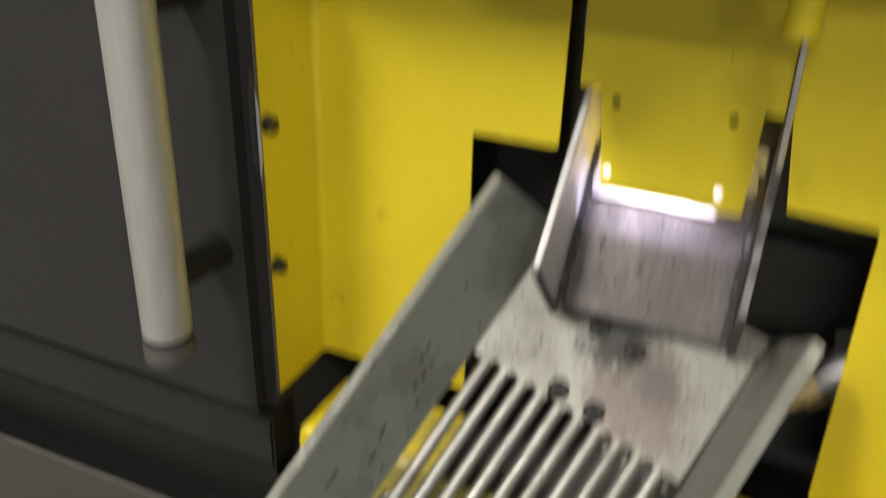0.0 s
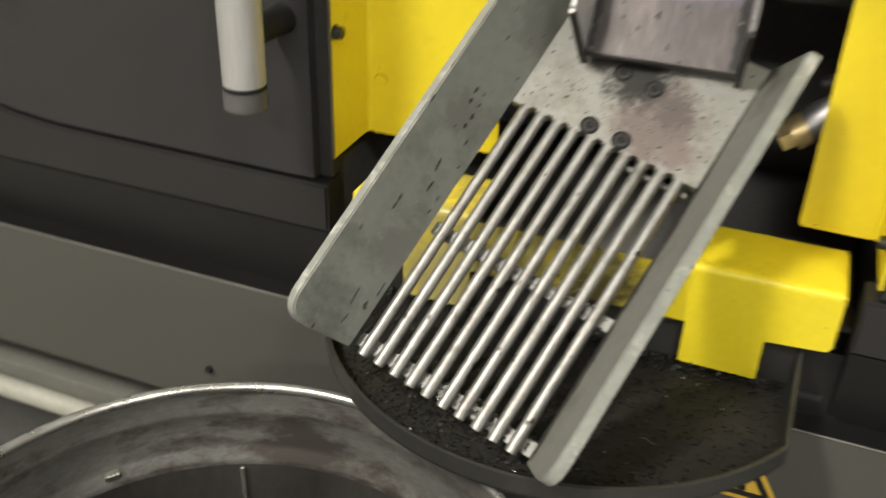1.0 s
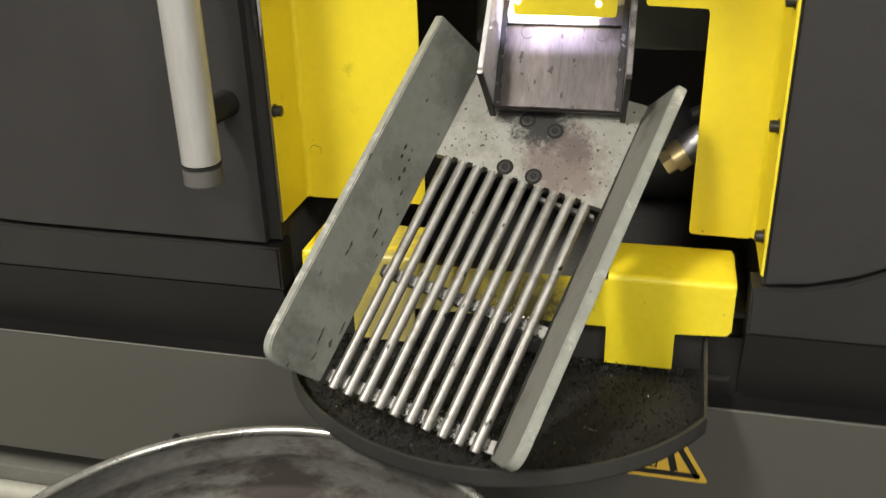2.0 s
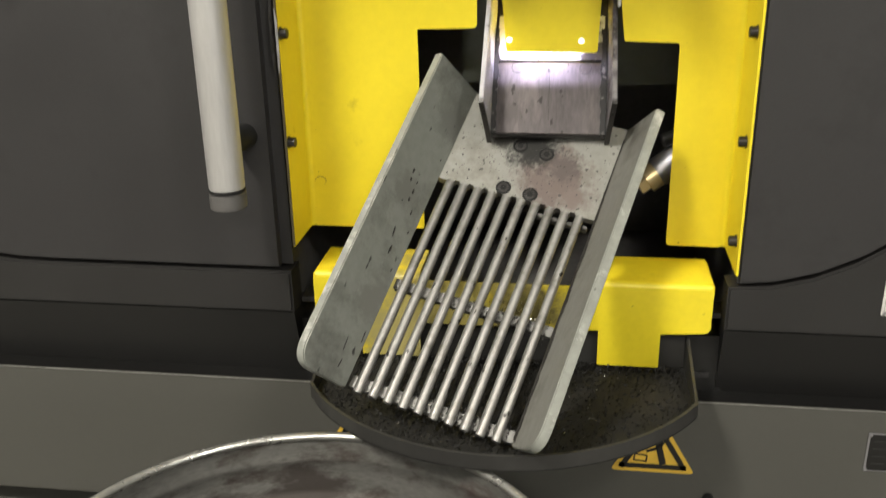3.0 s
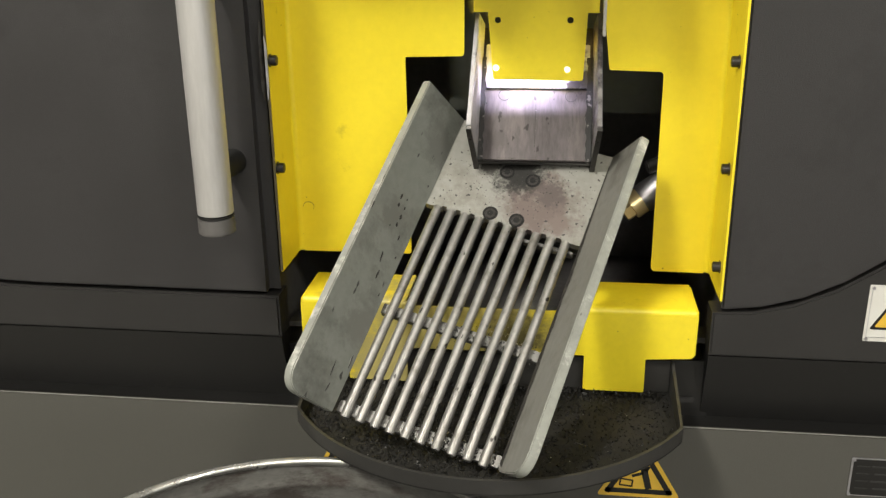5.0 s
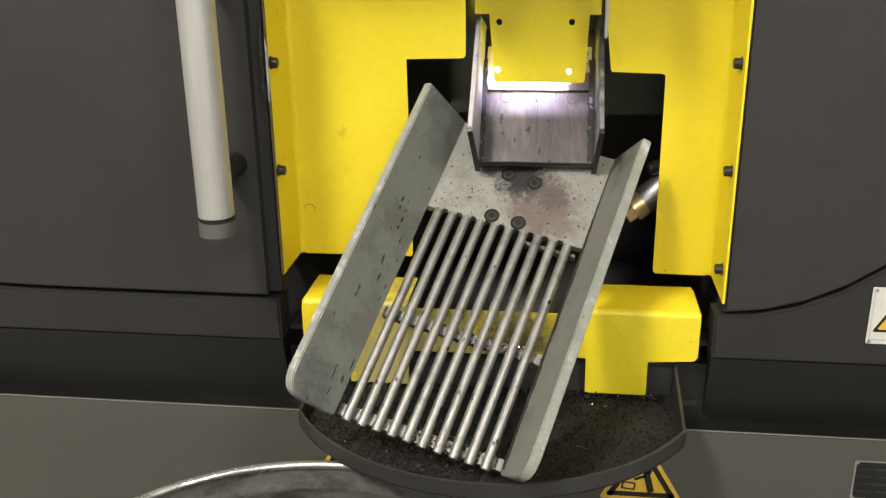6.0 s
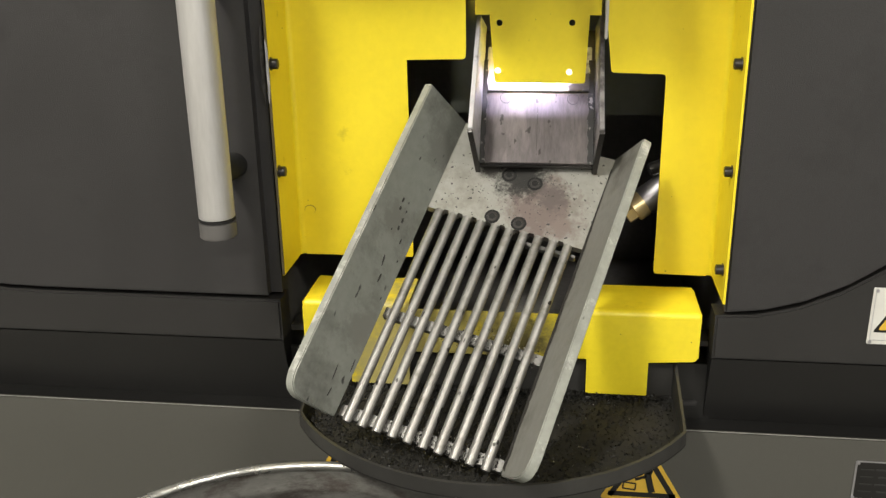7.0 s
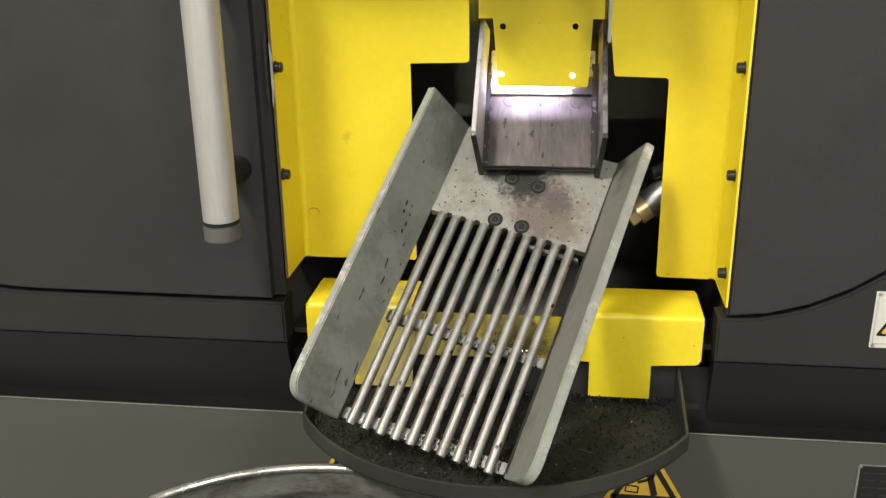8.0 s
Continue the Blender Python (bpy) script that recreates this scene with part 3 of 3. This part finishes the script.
def pierced_slab(pts, holes, radius, d0, d1):
    """An upright plate from y = d0 to d1 with round holes through it."""
    bm = bmesh.new()
    loops = [pts] + [[(x + radius * math.cos(2 * math.pi * k / 18), z + radius * math.sin(2 * math.pi * k / 18)) for k in range(18)] for x, z in holes]
    edges = []
    for lp in loops:
        vs = [bm.verts.new((x, d0, z)) for x, z in lp]
        edges += [bm.edges.new((vs[k], vs[(k + 1) % len(vs)])) for k in range(len(vs))]
    bmesh.ops.triangle_fill(bm, use_beauty=True, use_dissolve=False, edges=edges)
    g = bmesh.ops.extrude_face_region(bm, geom=list(bm.faces))
    bmesh.ops.translate(bm, vec=(0, d1 - d0, 0), verts=[v for v in g["geom"] if isinstance(v, bmesh.types.BMVert)])
    return bm


cover = part("cover_plate", pierced_slab(cp, ((-0.006, 1.409), (0.089, 1.409), (-0.008, 1.3465), (0.087, 1.345)), 0.0042, 0.090, 0.093), YELLOW, machine, "yellow cover plate with four holes over the spout")
part("slide_rail", box(0.1295, 0.1335, 0.045, 0.064, 1.394, 1.50, bevel=0.0008), HANDLE, machine, "bright narrow steel rail")
part("slide_rail", box(-0.042, -0.034, 0.10, 0.11, 1.455, TOP, bevel=0.001), GALV, machine)
part("knob", rod((0.128, 0.03, 1.497), (0.128, 0.03, 1.56), 0.012, 20, bevel=0.002), YELLOW, machine, "round yellow knob", smooth=True)

# housing and lit lens added, unseen, round the lamp in the spout's throat
lamp_body = part("added_lamp_housing", box(0.002, 0.070, 0.0955, 0.111, 1.3995, 1.413, bevel=0.002), DARK_STEEL, machine, "added unseen housing for the spout lamp")
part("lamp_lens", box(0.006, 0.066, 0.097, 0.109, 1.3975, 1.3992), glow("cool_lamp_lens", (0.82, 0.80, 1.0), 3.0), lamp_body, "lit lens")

# brass coupling beside the chute
fit_ = tagged(empty("hose_coupling", look((0.175, 0.1545, 1.1275), (0.303, 0.1845, 1.2175))), "brass and grey metal hose coupling", "coupling")
part("brass_nut", rod((0, 0, 0.000), (0, 0, -0.014), 0.0165, 6, bevel=0.001), BRASS, fit_, "brass hexagon nut")
part("brass_sleeve", rod((0, 0, -0.014), (0, 0, -0.032), 0.0200, 28, bevel=0.001), BRASS, fit_, "brass sleeve", smooth=True)
part("grey_body", rod((0, 0, -0.032), (0, 0, -0.13), 0.0220, 28, bevel=0.002), GALV, fit_, "grey metal body", smooth=True)

part("hose_end", rod((0.205, 0.16, 1.194), (0.302, 0.18, 1.224), 0.010, 20, bevel=0.002), DARK_STEEL, fit_, "dark hose end", smooth=True).matrix_parent_inverse = fit_.matrix_world.inverted()

# ---- discharge chute ----
U, V = Vector((0.9562, -0.2398, -0.1678)).normalized(), Vector((-0.2899, -0.6981, -0.6546)).normalized()
NRM = V.cross(U)
chute_m = Matrix.Translation((0.0052, -0.0011, 1.1564)) @ Matrix((U, -V, NRM)).transposed().to_4x4()
chute = tagged(empty("discharge_chute", chute_m), "grey steel discharge chute with a grid of bright rods", "chute")
WALL_T = 0.013
RODS = [-0.0902 + 0.1804 * k / 9 for k in range(10)]
# plate with a notch between neighbouring rods along its lower edge
edge = [(-0.1075, 0.0)]
for k, x in enumerate(RODS):
    edge += [(x + 0.0062, 0.0), (x + 0.0062, 0.003), (x + 0.0136, 0.003), (x + 0.0136, 0.0)] if k < 9 else []
edge += [(0.1105, 0.0)]
plate = part("plate", slab(edge + [(0.1105, 0.142), (-0.1085, 0.142)], -0.012, 0.0, "z"), PLATE_STEEL, chute, "worn oil-stained steel plate")
for x, y in ((-0.018, 0.0785), (0.0196, 0.0757), (-0.018, 0.0115), (0.019, 0.0115)):
    # black discs paint the shade of sunk ring and hexagon socket; domed head between
    hole = part("screw_recess", add_turned(bmesh.new(), [(0.0103, 0.0002), (0.0099, 0.0006), (0.0078, 0.0004), (0.0004, 0.0004)], 28), SCREW_BLACK, plate, "black disc painted for the countersink's shade", smooth=True)
    head = part("screw", add_turned(bmesh.new(), [(0.0072, 0.0005), (0.0070, 0.0010), (0.0066, 0.0012), (0.0047, 0.0012), (0.0046, 0.0007), (0.0003, 0.0007)], 28), SCREW_HEAD, plate, "oily socket screw head", smooth=True)
    sock = part("socket", add_turned(bmesh.new(), [(0.0045, 0.0009), (0.0003, 0.0009)], 6), SCREW_BLACK, plate)
    for ob_ in (hole, head, sock):
        ob_.location = (x, y, 0)
for side in (-1, 1):
    # wall outline along the slope and up its flare
    tall, foot_u, lean = (0.0930, -0.1050, radians(22.7)) if side < 0 else (0.0735, 0.1098, radians(29.0))
    o = rounded([(0.143, 0.0), (0.135 if side < 0 else 0.1435, tall), (-0.319, tall), (-0.309, 0.0)], [0, 0.001, 0.030, 0.003], 14)
    bm = slab(o, 0.0, WALL_T, "x", bevel=0.0014)
    w = part("side_wall", bm, CHUTE_GREY if side < 0 else CHUTE_OILY_SHADED, chute, "flared grey painted side wall, worn edges painted paler as lit" if side < 0 else "flared grey side wall, oily inner face with painted shade")
    w.data.materials.append(CHUTE_LIT_EDGE)
    for pf in w.data.polygons:
        if abs(pf.normal.x) < 0.9:
            pf.material_index = 1
    w.matrix_basis = Matrix.Translation((foot_u, 0, 0)) @ Matrix.Rotation(side * lean, 4, "Y") @ (Matrix() if side > 0 else Matrix.Translation((-WALL_T, 0, 0)))
wall_l = [c for c in chute.children if c.name.startswith("side_wall")][0]
for y, z, ly, lz in ((-0.023, 0.050, 5, 2), (-0.035, 0.048, 4, 2), (-0.032, 0.035, 3, 1.5), (-0.046, 0.035, 5, 2), (-0.058, 0.036, 4, 2), (-0.070, 0.022, 5, 1.5), (-0.107, 0.037, 10, 1.6), (-0.129, 0.030, 8, 1.8), (-0.265, 0.032, 14, 1.0), (-0.244, 0.008, 12, 1.2), (-0.288, 0.027, 9, 1.0), (-0.066, 0.047, 2, 1), (-0.020, 0.038, 2, 1), (-0.094, 0.012, 3, 1.2), (0.02, 0.012, 2.5, 1.2), (-0.150, 0.012, 4, 1)):
    bm = bmesh.new()
    bmesh.ops.create_icosphere(bm, subdivisions=2, radius=1.0)
    rnd = random.Random(int(1000 * (y + z)))
    for v in bm.verts:
        v.co *= 1 + 0.35 * noise.noise(v.co * 1.7 + Vector((y * 90, z * 70, 0)))
        v.co = Vector((v.co.x * 0.0005, v.co.y * ly * 0.0008, v.co.z * lz * 0.0010))
    o = part("oil_mark", bm, DARK_STEEL, wall_l, "black oil mark", smooth=True)
    o.matrix_basis = Matrix.Translation((WALL_T, y, z)) @ Matrix.Rotation(radians(rnd.uniform(-14, 14)), 4, "X")
for x in RODS:
    part("rod", rod((x, 0.0025, -0.0045), (x, -0.309, -0.0045), 0.0060, 16, bevel=0.0008), ROD_STEEL, chute, smooth=True)
for y0, y1 in ((-0.0105, -0.0055), (-0.164, -0.150), (-0.303, -0.288)):
    part("cross_bar", box(-0.106 if y0 < -0.1 else 0.034, 0.108 if y0 < -0.1 else 0.102, y0, y1, -0.022, -0.0108, bevel=0.0008), BAR_STEEL, chute, "flat steel cross bar")
part("bracket", box(-0.06, 0.06, 0.03, 0.10, -0.09, -0.012), DARK_STEEL, chute)
# oily residue along the joint of the side wall that the slugs strike
wall_r = [c for c in chute.children if c.name.startswith("side_wall")][1]
up = [(y_, 0.009 + 0.003 * noise.noise(Vector((y_ * 30, 3.1, 0))) + 0.0016 * noise.noise(Vector((y_ * 160, 1.7, 0))) + 0.0008 * noise.noise(Vector((y_ * 420, 5.7, 0))) - 0.006 * max(0.0, y_ / 0.125)) for y_ in [0.125 - 0.43 * k / 160 for k in range(161)]]
part("oily_residue", slab(up + [(-0.300, 0.002), (0.125, 0.002)], -0.0011, -0.0006, "x"), GRIME_STRIP, wall_r, "dark oily residue along the joint")

# ---- chip tray ----
TRAY_Z = 0.917
tray = tagged(empty("chip_tray", pose(-0.003, 0, TRAY_Z)), "dark oily steel chip tray with a curved front", "tray")
arc = []
half = math.asin(0.2475 / 0.288)
for k in range(33):
    a = half - 2 * half * k / 32
    arc.append((0.288 * math.sin(a), 0.024 - 0.288 * math.cos(a)))
foot = arc + [(-0.2475, 0.006), (0.2475, 0.006)]
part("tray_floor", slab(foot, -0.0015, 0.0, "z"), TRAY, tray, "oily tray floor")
bm = bmesh.new()
loop = [(0.2475, 0.006)] + arc + [(-0.2475, 0.006)]
T = 0.004
prev = None
for k, (x, y) in enumerate(loop):
    nx, ny = x, y - 0.024
    ln = math.hypot(nx, ny) or 1
    if k in (0, len(loop) - 1):
        nx, ny, ln = x, 0, abs(x)
    ix, iy = x - T * nx / ln, y - T * ny / ln
    top = 0.048 if k in (0, len(loop) - 1) else 0.0185
    ring = [bm.verts.new(p) for p in ((x, y, -0.002), (x, y, top), (ix, iy, top), (ix, iy, -0.002))]
    if prev:
        for j in range(4):
            bm.faces.new((prev[j], prev[(j + 1) % 4], ring[(j + 1) % 4], ring[j]))
    else:
        bm.faces.new(ring)
    prev = ring
bm.faces.new(list(reversed(prev)))
part("tray_rim", bm, TRAY_RIM, tray, "upturned curved rim", smooth=True)
part("tray_back", box(-0.243, 0.243, 0.002, 0.006, 0.0, 0.048, bevel=0.001), TRAY_RIM, tray)


def swarf(name, count, size, material, place, seed):
    rnd = random.Random(seed)
    bm = bmesh.new()
    for _ in range(count):
        x, y, z = place(rnd)
        s = size * rnd.uniform(0.4, 1.4)
        m = Matrix.Translation((x, y, z + s * 0.3)) @ Euler((rnd.uniform(0, 6), rnd.uniform(0, 6), rnd.uniform(0, 6))).to_matrix().to_4x4()
        vs = [bm.verts.new(m @ Vector(p)) for p in ((0, 0, s * 0.5), (s, 0, 0), (-s * 0.5, s * 0.7, 0), (-s * 0.4, -s * 0.8, 0.1 * s))]
        for i, j, k in ((0, 1, 2), (0, 2, 3), (0, 3, 1), (1, 3, 2)):
            bm.faces.new((vs[i], vs[j], vs[k]))
    return part(name, bm, material)


def in_tray(rnd):
    while True:
        x, y = rnd.uniform(-0.24, 0.24), rnd.uniform(-0.25, 0.0)
        if math.hypot(x, y - 0.024) < 0.279 and rnd.random() < 0.45 + 0.55 * (y > -0.035 or x < 0.08):
            return x - 0.003, y, TRAY_Z


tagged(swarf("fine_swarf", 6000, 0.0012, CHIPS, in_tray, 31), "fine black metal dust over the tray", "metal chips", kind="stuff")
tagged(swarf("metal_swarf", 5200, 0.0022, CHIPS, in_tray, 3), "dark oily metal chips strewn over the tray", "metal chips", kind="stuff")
def at_back(rnd):
    return rnd.uniform(-0.235, 0.225), -0.004 - abs(rnd.gauss(0, 0.008)), TRAY_Z + rnd.uniform(0, 0.004)


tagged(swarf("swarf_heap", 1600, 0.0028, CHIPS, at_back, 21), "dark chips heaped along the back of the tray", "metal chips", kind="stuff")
tagged(swarf("bright_swarf", 200, 0.0012, BRIGHT_CHIPS, in_tray, 5), "bright metal chips on the tray", "metal chips", kind="stuff")

def on_bars(rnd):
    y = rnd.choice((-0.157, -0.296, -0.296))
    x = rnd.gauss(0.035, 0.04)
    p = chute_m @ Vector((max(-0.1, min(0.1, x)), y + rnd.gauss(0, 0.008), -0.0105))
    return tuple(p)


def on_plate(rnd):
    return tuple(chute_m @ Vector((rnd.gauss(0.0, 0.05), 0.06 + rnd.gauss(0, 0.03), 0.0)))


tagged(swarf("grid_swarf", 700, 0.0018, CHIPS, on_bars, 8), "dark chips caught on the chute's cross bars", "metal chips", kind="stuff")
tagged(swarf("grid_bright_swarf", 330, 0.0014, BRIGHT_CHIPS, on_bars, 9), "bright chips caught on the chute's cross bars", "metal chips", kind="stuff")
tagged(swarf("plate_bright_swarf", 26, 0.0013, BRIGHT_CHIPS, on_plate, 14), "bright metal flecks on the chute plate", "metal chips", kind="stuff")
tagged(swarf("plate_swarf", 210, 0.0012, CHIPS, on_plate, 12), "tiny dark chips scattered over the chute plate", "metal chips", kind="stuff")
# curled chips on the tray
for k, (x, y, a, ln) in enumerate(((0.165, -0.07, 20, 0.022), (0.19, -0.10, -40, 0.018), (0.205, -0.115, -10, 0.014), (0.11, -0.15, 10, 0.016), (0.15, -0.045, 70, 0.012))):
    bm = bmesh.new()
    prev = None
    for i in range(15):
        w = i / 14
        a2 = w * 5
        c = Vector((w * ln, 0.0022 * math.cos(a2), 0.0022 + 0.0020 * math.sin(a2)))
        ring = [bm.verts.new(c + Vector((0, dy, dz))) for dy, dz in ((0.0007, 0), (0, 0.0004), (-0.0007, 0), (0, -0.0004))]
        if prev:
            for j in range(4):
                bm.faces.new((prev[j], prev[(j + 1) % 4], ring[(j + 1) % 4], ring[j]))
        prev = ring
    o = part("curled_chip", bm, BRIGHT_CHIPS if k == 3 else DARK_STEEL, smooth=True)
    o.matrix_world = pose(x, y, TRAY_Z + 0.0005, 0, 0, a)
    tagged(o, "bright curled metal chip on the tray" if k == 3 else "dark curled metal chip on the tray", "metal chip", "curled chips on the tray")

# ---- drum ----
drum = tagged(empty("steel_drum", pose(-0.183, -0.483, 0)), "open-topped worn steel drum below the chute", "drum")
inner = [(0.2865, 0.898), (0.2865, 0.876), (0.2855, 0.873), (0.2855, 0.868), (0.2868, 0.864), (0.2868, 0.846), (0.2858, 0.842), (0.2858, 0.828), (0.2840, 0.821), (0.2775, 0.812), (0.2762, 0.806), (0.276, 0.60), (0.2795, 0.59), (0.2795, 0.58), (0.276, 0.57), (0.276, 0.31), (0.2795, 0.30), (0.2795, 0.29), (0.276, 0.28), (0.276, 0.022), (0.0, 0.022)]
shell = [(r + 0.0025, z) for r, z in reversed(inner[:-2])]
shell = [(0.0, 0.015), (0.2785, 0.015)] + shell
bm = add_turned(bmesh.new(), [(max(r, 0.0005), z) for r, z in shell + inner], 96)
part("shell", bm, DRUM, drum, "streaked steel drum shell", smooth=True)
rim = [(0.289 + 0.0055 * math.cos(a), 0.903 + 0.0055 * math.sin(a)) for a in [2 * math.pi * k / 12 for k in range(13)]]
# separate skin below the ledge, darker than the shell
part("inner_wall", add_turned(bmesh.new(), [(0.2756, 0.805), (0.2752, 0.60), (0.2752, 0.31), (0.2752, 0.03)], 96), DRUM_DARK, drum, "darker lower wall inside the drum", smooth=True)
part("rim", add_turned(bmesh.new(), rim, 96), DRUM_RIM, drum, "bright rolled rim", smooth=True)
seam = part("seam", box(0.2712, 0.2748, -0.0025, 0.0025, 0.03, 0.803, bevel=0.001), DRUM_RIM, drum, "pale weld seam")
seam.matrix_basis = Matrix.Rotation(radians(115), 4, "Z")
offcut = tagged(part("metal_offcut", box(-0.0085, 0.0085, -0.005, 0.005, 0.0, 0.010, bevel=0.002), BRIGHT_CHIPS), "small bright metal offcut on the drum ledge", "offcut")
offcut.matrix_world = pose(-0.4055, -0.3155, 0.8155, 0, 0, 53)
for k, (x, y, a) in enumerate(((-0.30, -0.50, 20), (-0.12, -0.35, 70), (-0.22, -0.62, 5), (-0.05, -0.52, 40), (-0.36, -0.38, 110))):
    sl = part("metal_slug", rod((0, 0, 0), (0, 0, 0.022), 0.031, 32, bevel=0.001), SLUG_OLD, smooth=True)
    sl.matrix_world = pose(x, y, 0.0235, 0, 0, a)
    tagged(sl, "round cut aluminium slug in the drum", "metal slug", "slugs in the drum")

# ---- the falling slug ----
slug = part("cut_slug", rod((0, 0, -0.010), (0, 0, 0.010), 0.031, 40, bevel=0.001), SLUG, smooth=True)
tagged(slug, "freshly cut bright aluminium slug sliding down", "metal slug")

# ---- labels and plates ----
def label_triangle(x0, x1, z0, z1, holder):
    y = BASE_Y
    xm = (x0 + x1) / 2
    tri = rounded([(x0, z0), (x1, z0), (xm, z1)], 0.004)
    plate_ = part("warning_label", slab(tri, y - 0.0012, y - 0.0004), LABEL_YELLOW, holder, "yellow and black triangular warning label")
    bm = bmesh.new()
    d = 0.0095
    for a, b in (((x0 + 1.7 * d, z0 + d), (x1 - 1.7 * d, z0 + d)), ((x1 - 1.7 * d, z0 + d), (xm, z1 - 2 * d)), ((xm, z1 - 2 * d), (x0 + 1.7 * d, z0 + d))):
        a, b = Vector(a), Vector(b)
        t = (b - a).normalized()
        n2 = Vector((-t.y, t.x)) * 0.0038
        add_slab(bm, [tuple(a + n2 - t * 0.004), tuple(b + n2 + t * 0.004), tuple(b - n2 + t * 0.004), tuple(a - n2 - t * 0.004)], y - 0.0018, y - 0.0013)
    part("border", bm, LABEL_BLACK, plate_)
    bm = bmesh.new()
    for bx0, bz0, bx1, bz1, w in ((0.000, 0.051, 0.013, 0.046, 0.0042), (0.006, 0.046, 0.014, 0.014, 0.0046), (0.006, 0.040, -0.010, 0.034, 0.0022), (-0.026, 0.029, -0.008, 0.027, 0.0011), (-0.027, 0.019, -0.009, 0.017, 0.0011), (-0.0255, 0.029, -0.0265, 0.019, 0.0011), (-0.0085, 0.027, -0.0095, 0.017, 0.0011)):
        a, b = Vector((xm + bx0, z0 + bz0)), Vector((xm + bx1, z0 + bz1))
        t = (b - a).normalized()
        n2 = Vector((-t.y, t.x)) * w
        add_slab(bm, [tuple(a + n2), tuple(b + n2), tuple(b - n2), tuple(a - n2)], y - 0.0018, y - 0.0013)
    part("symbol", bm, LABEL_BLACK, plate_)
    return plate_


label_triangle(0.1475, 0.2645, 0.760, 0.861, machine)
label_triangle(-0.2675, -0.1505, 0.762, 0.863, machine)

# white warning plate and black name plate
y = FRONT
wp = part("warning_plate", slab(rounded([(0.477, 1.0160), (0.577, 1.0160), (0.577, 1.0940), (0.477, 1.0940)], 0.002), y - 0.0016, y - 0.0002), LABEL_WHITE, machine, "white warning plate with a yellow triangle")
tri = rounded([(0.4825, 1.0330), (0.5405, 1.0330), (0.5115, 1.0830)], 0.002)
part("triangle", slab(tri, y - 0.0022, y - 0.0017), LABEL_BLACK, wp)
part("triangle_field", slab(rounded([(0.4885, 1.0365), (0.5345, 1.0365), (0.5115, 1.0765)], 0.002), y - 0.0028, y - 0.0023), LABEL_YELLOW, wp)
part("mark", slab([(0.5095, 1.0430), (0.5135, 1.0430), (0.5135, 1.0630), (0.5095, 1.0630)], y - 0.0034, y - 0.0029), LABEL_BLACK, wp)
for x0, x1, z0, z1 in ((0.4800, 0.4805, 1.0190, 1.0910), (0.48, 0.574, 1.0215, 1.0221)):
    part("line", box(x0, x1, y - 0.0021, y - 0.0017, z0, z1), GALV, wp)
for x, z in ((0.4808, 1.0193), (0.4815, 1.0903)):
    part("rivet", rod((x, y - 0.0017, z), (x, y - 0.003, z), 0.0022, 12), GALV, wp, smooth=True)
y = BASE_Y
np_ = part("name_plate", slab(rounded([(0.4870, 0.7840), (0.5965, 0.7840), (0.5965, 0.8430), (0.4870, 0.8430)], 0.002), y - 0.0015, y - 0.0002), GALV, machine, "black name plate with a silver border")
part("field", slab(rounded([(0.4895, 0.7855), (0.5940, 0.7855), (0.5940, 0.8415), (0.4895, 0.8415)], 0.003), y - 0.0020, y - 0.0016), LABEL_BLACK, np_)
for k in range(4):
    z = 0.8310 - 0.0115 * k
    part("text_bar", box(0.4950, 0.5115, y - 0.0026, y - 0.0021, z - 0.0009, z + 0.0009), LOWER_GREY, np_)
    part("text_field", box(0.5145 + 0.004 * (k % 2), 0.5735, y - 0.0026, y - 0.0021, z - 0.0012, z + 0.0012), CHARCOAL, np_)
for x, z in ((0.4900, 0.8405), (0.4890, 0.7865)):
    part("rivet", rod((x, y - 0.0016, z), (x, y - 0.003, z), 0.0022, 12), GALV, np_, smooth=True)
part("side_bracket", box(0.243, 0.276, 0.01, 0.03, 0.898, 0.906, bevel=0.001), CHARCOAL, machine, "small dark steel bracket")
for sx in (-1, 1):
    part("hinge_bracket", box(min(sx * 0.272, sx * 0.298), max(sx * 0.272, sx * 0.298), 0.02, 0.06, 0.985, 0.993, bevel=0.001), CHARCOAL, machine)


def motions():
    """The cut slug drops out of the spout, slides over the rods and falls into the drum."""
    def on_spout(x, along, n=0.017):
        return sp @ Matrix.Translation((x, along, n))

    def on_chute(u, v, n=0.012):
        return chute_m @ Matrix.Translation((u, -v, n))

    walk(slug, [
        (0.0, on_spout(-0.030, 0.185)),
        (0.2, on_spout(-0.030, 0.180)),
        (0.3, on_spout(-0.034, 0.134)),
        (0.4, on_spout(-0.036, 0.050, 0.018) @ Matrix.Rotation(radians(-10), 4, "X")),
        (0.5, on_chute(0.006, 0.010, 0.014) @ Matrix.Rotation(radians(5), 4, "X")),
        (0.6, on_chute(0.059, 0.172, 0.013) @ Matrix.Rotation(radians(-2), 4, "X")),
        (0.667, on_chute(0.075, 0.30)),
        (0.733, pose(-0.03, -0.33, 0.84, 60, 0, 0)),
        (0.8, pose(-0.06, -0.38, 0.68, 90, 0, 0)),
        (0.9, pose(-0.10, -0.44, 0.36, 60, 20, 0)),
        (1.0, pose(-0.14, -0.47, 0.0325, 0, 0, 20)),
        (8.0, pose(-0.14, -0.47, 0.0325, 0, 0, 20)),
    ])


motions()
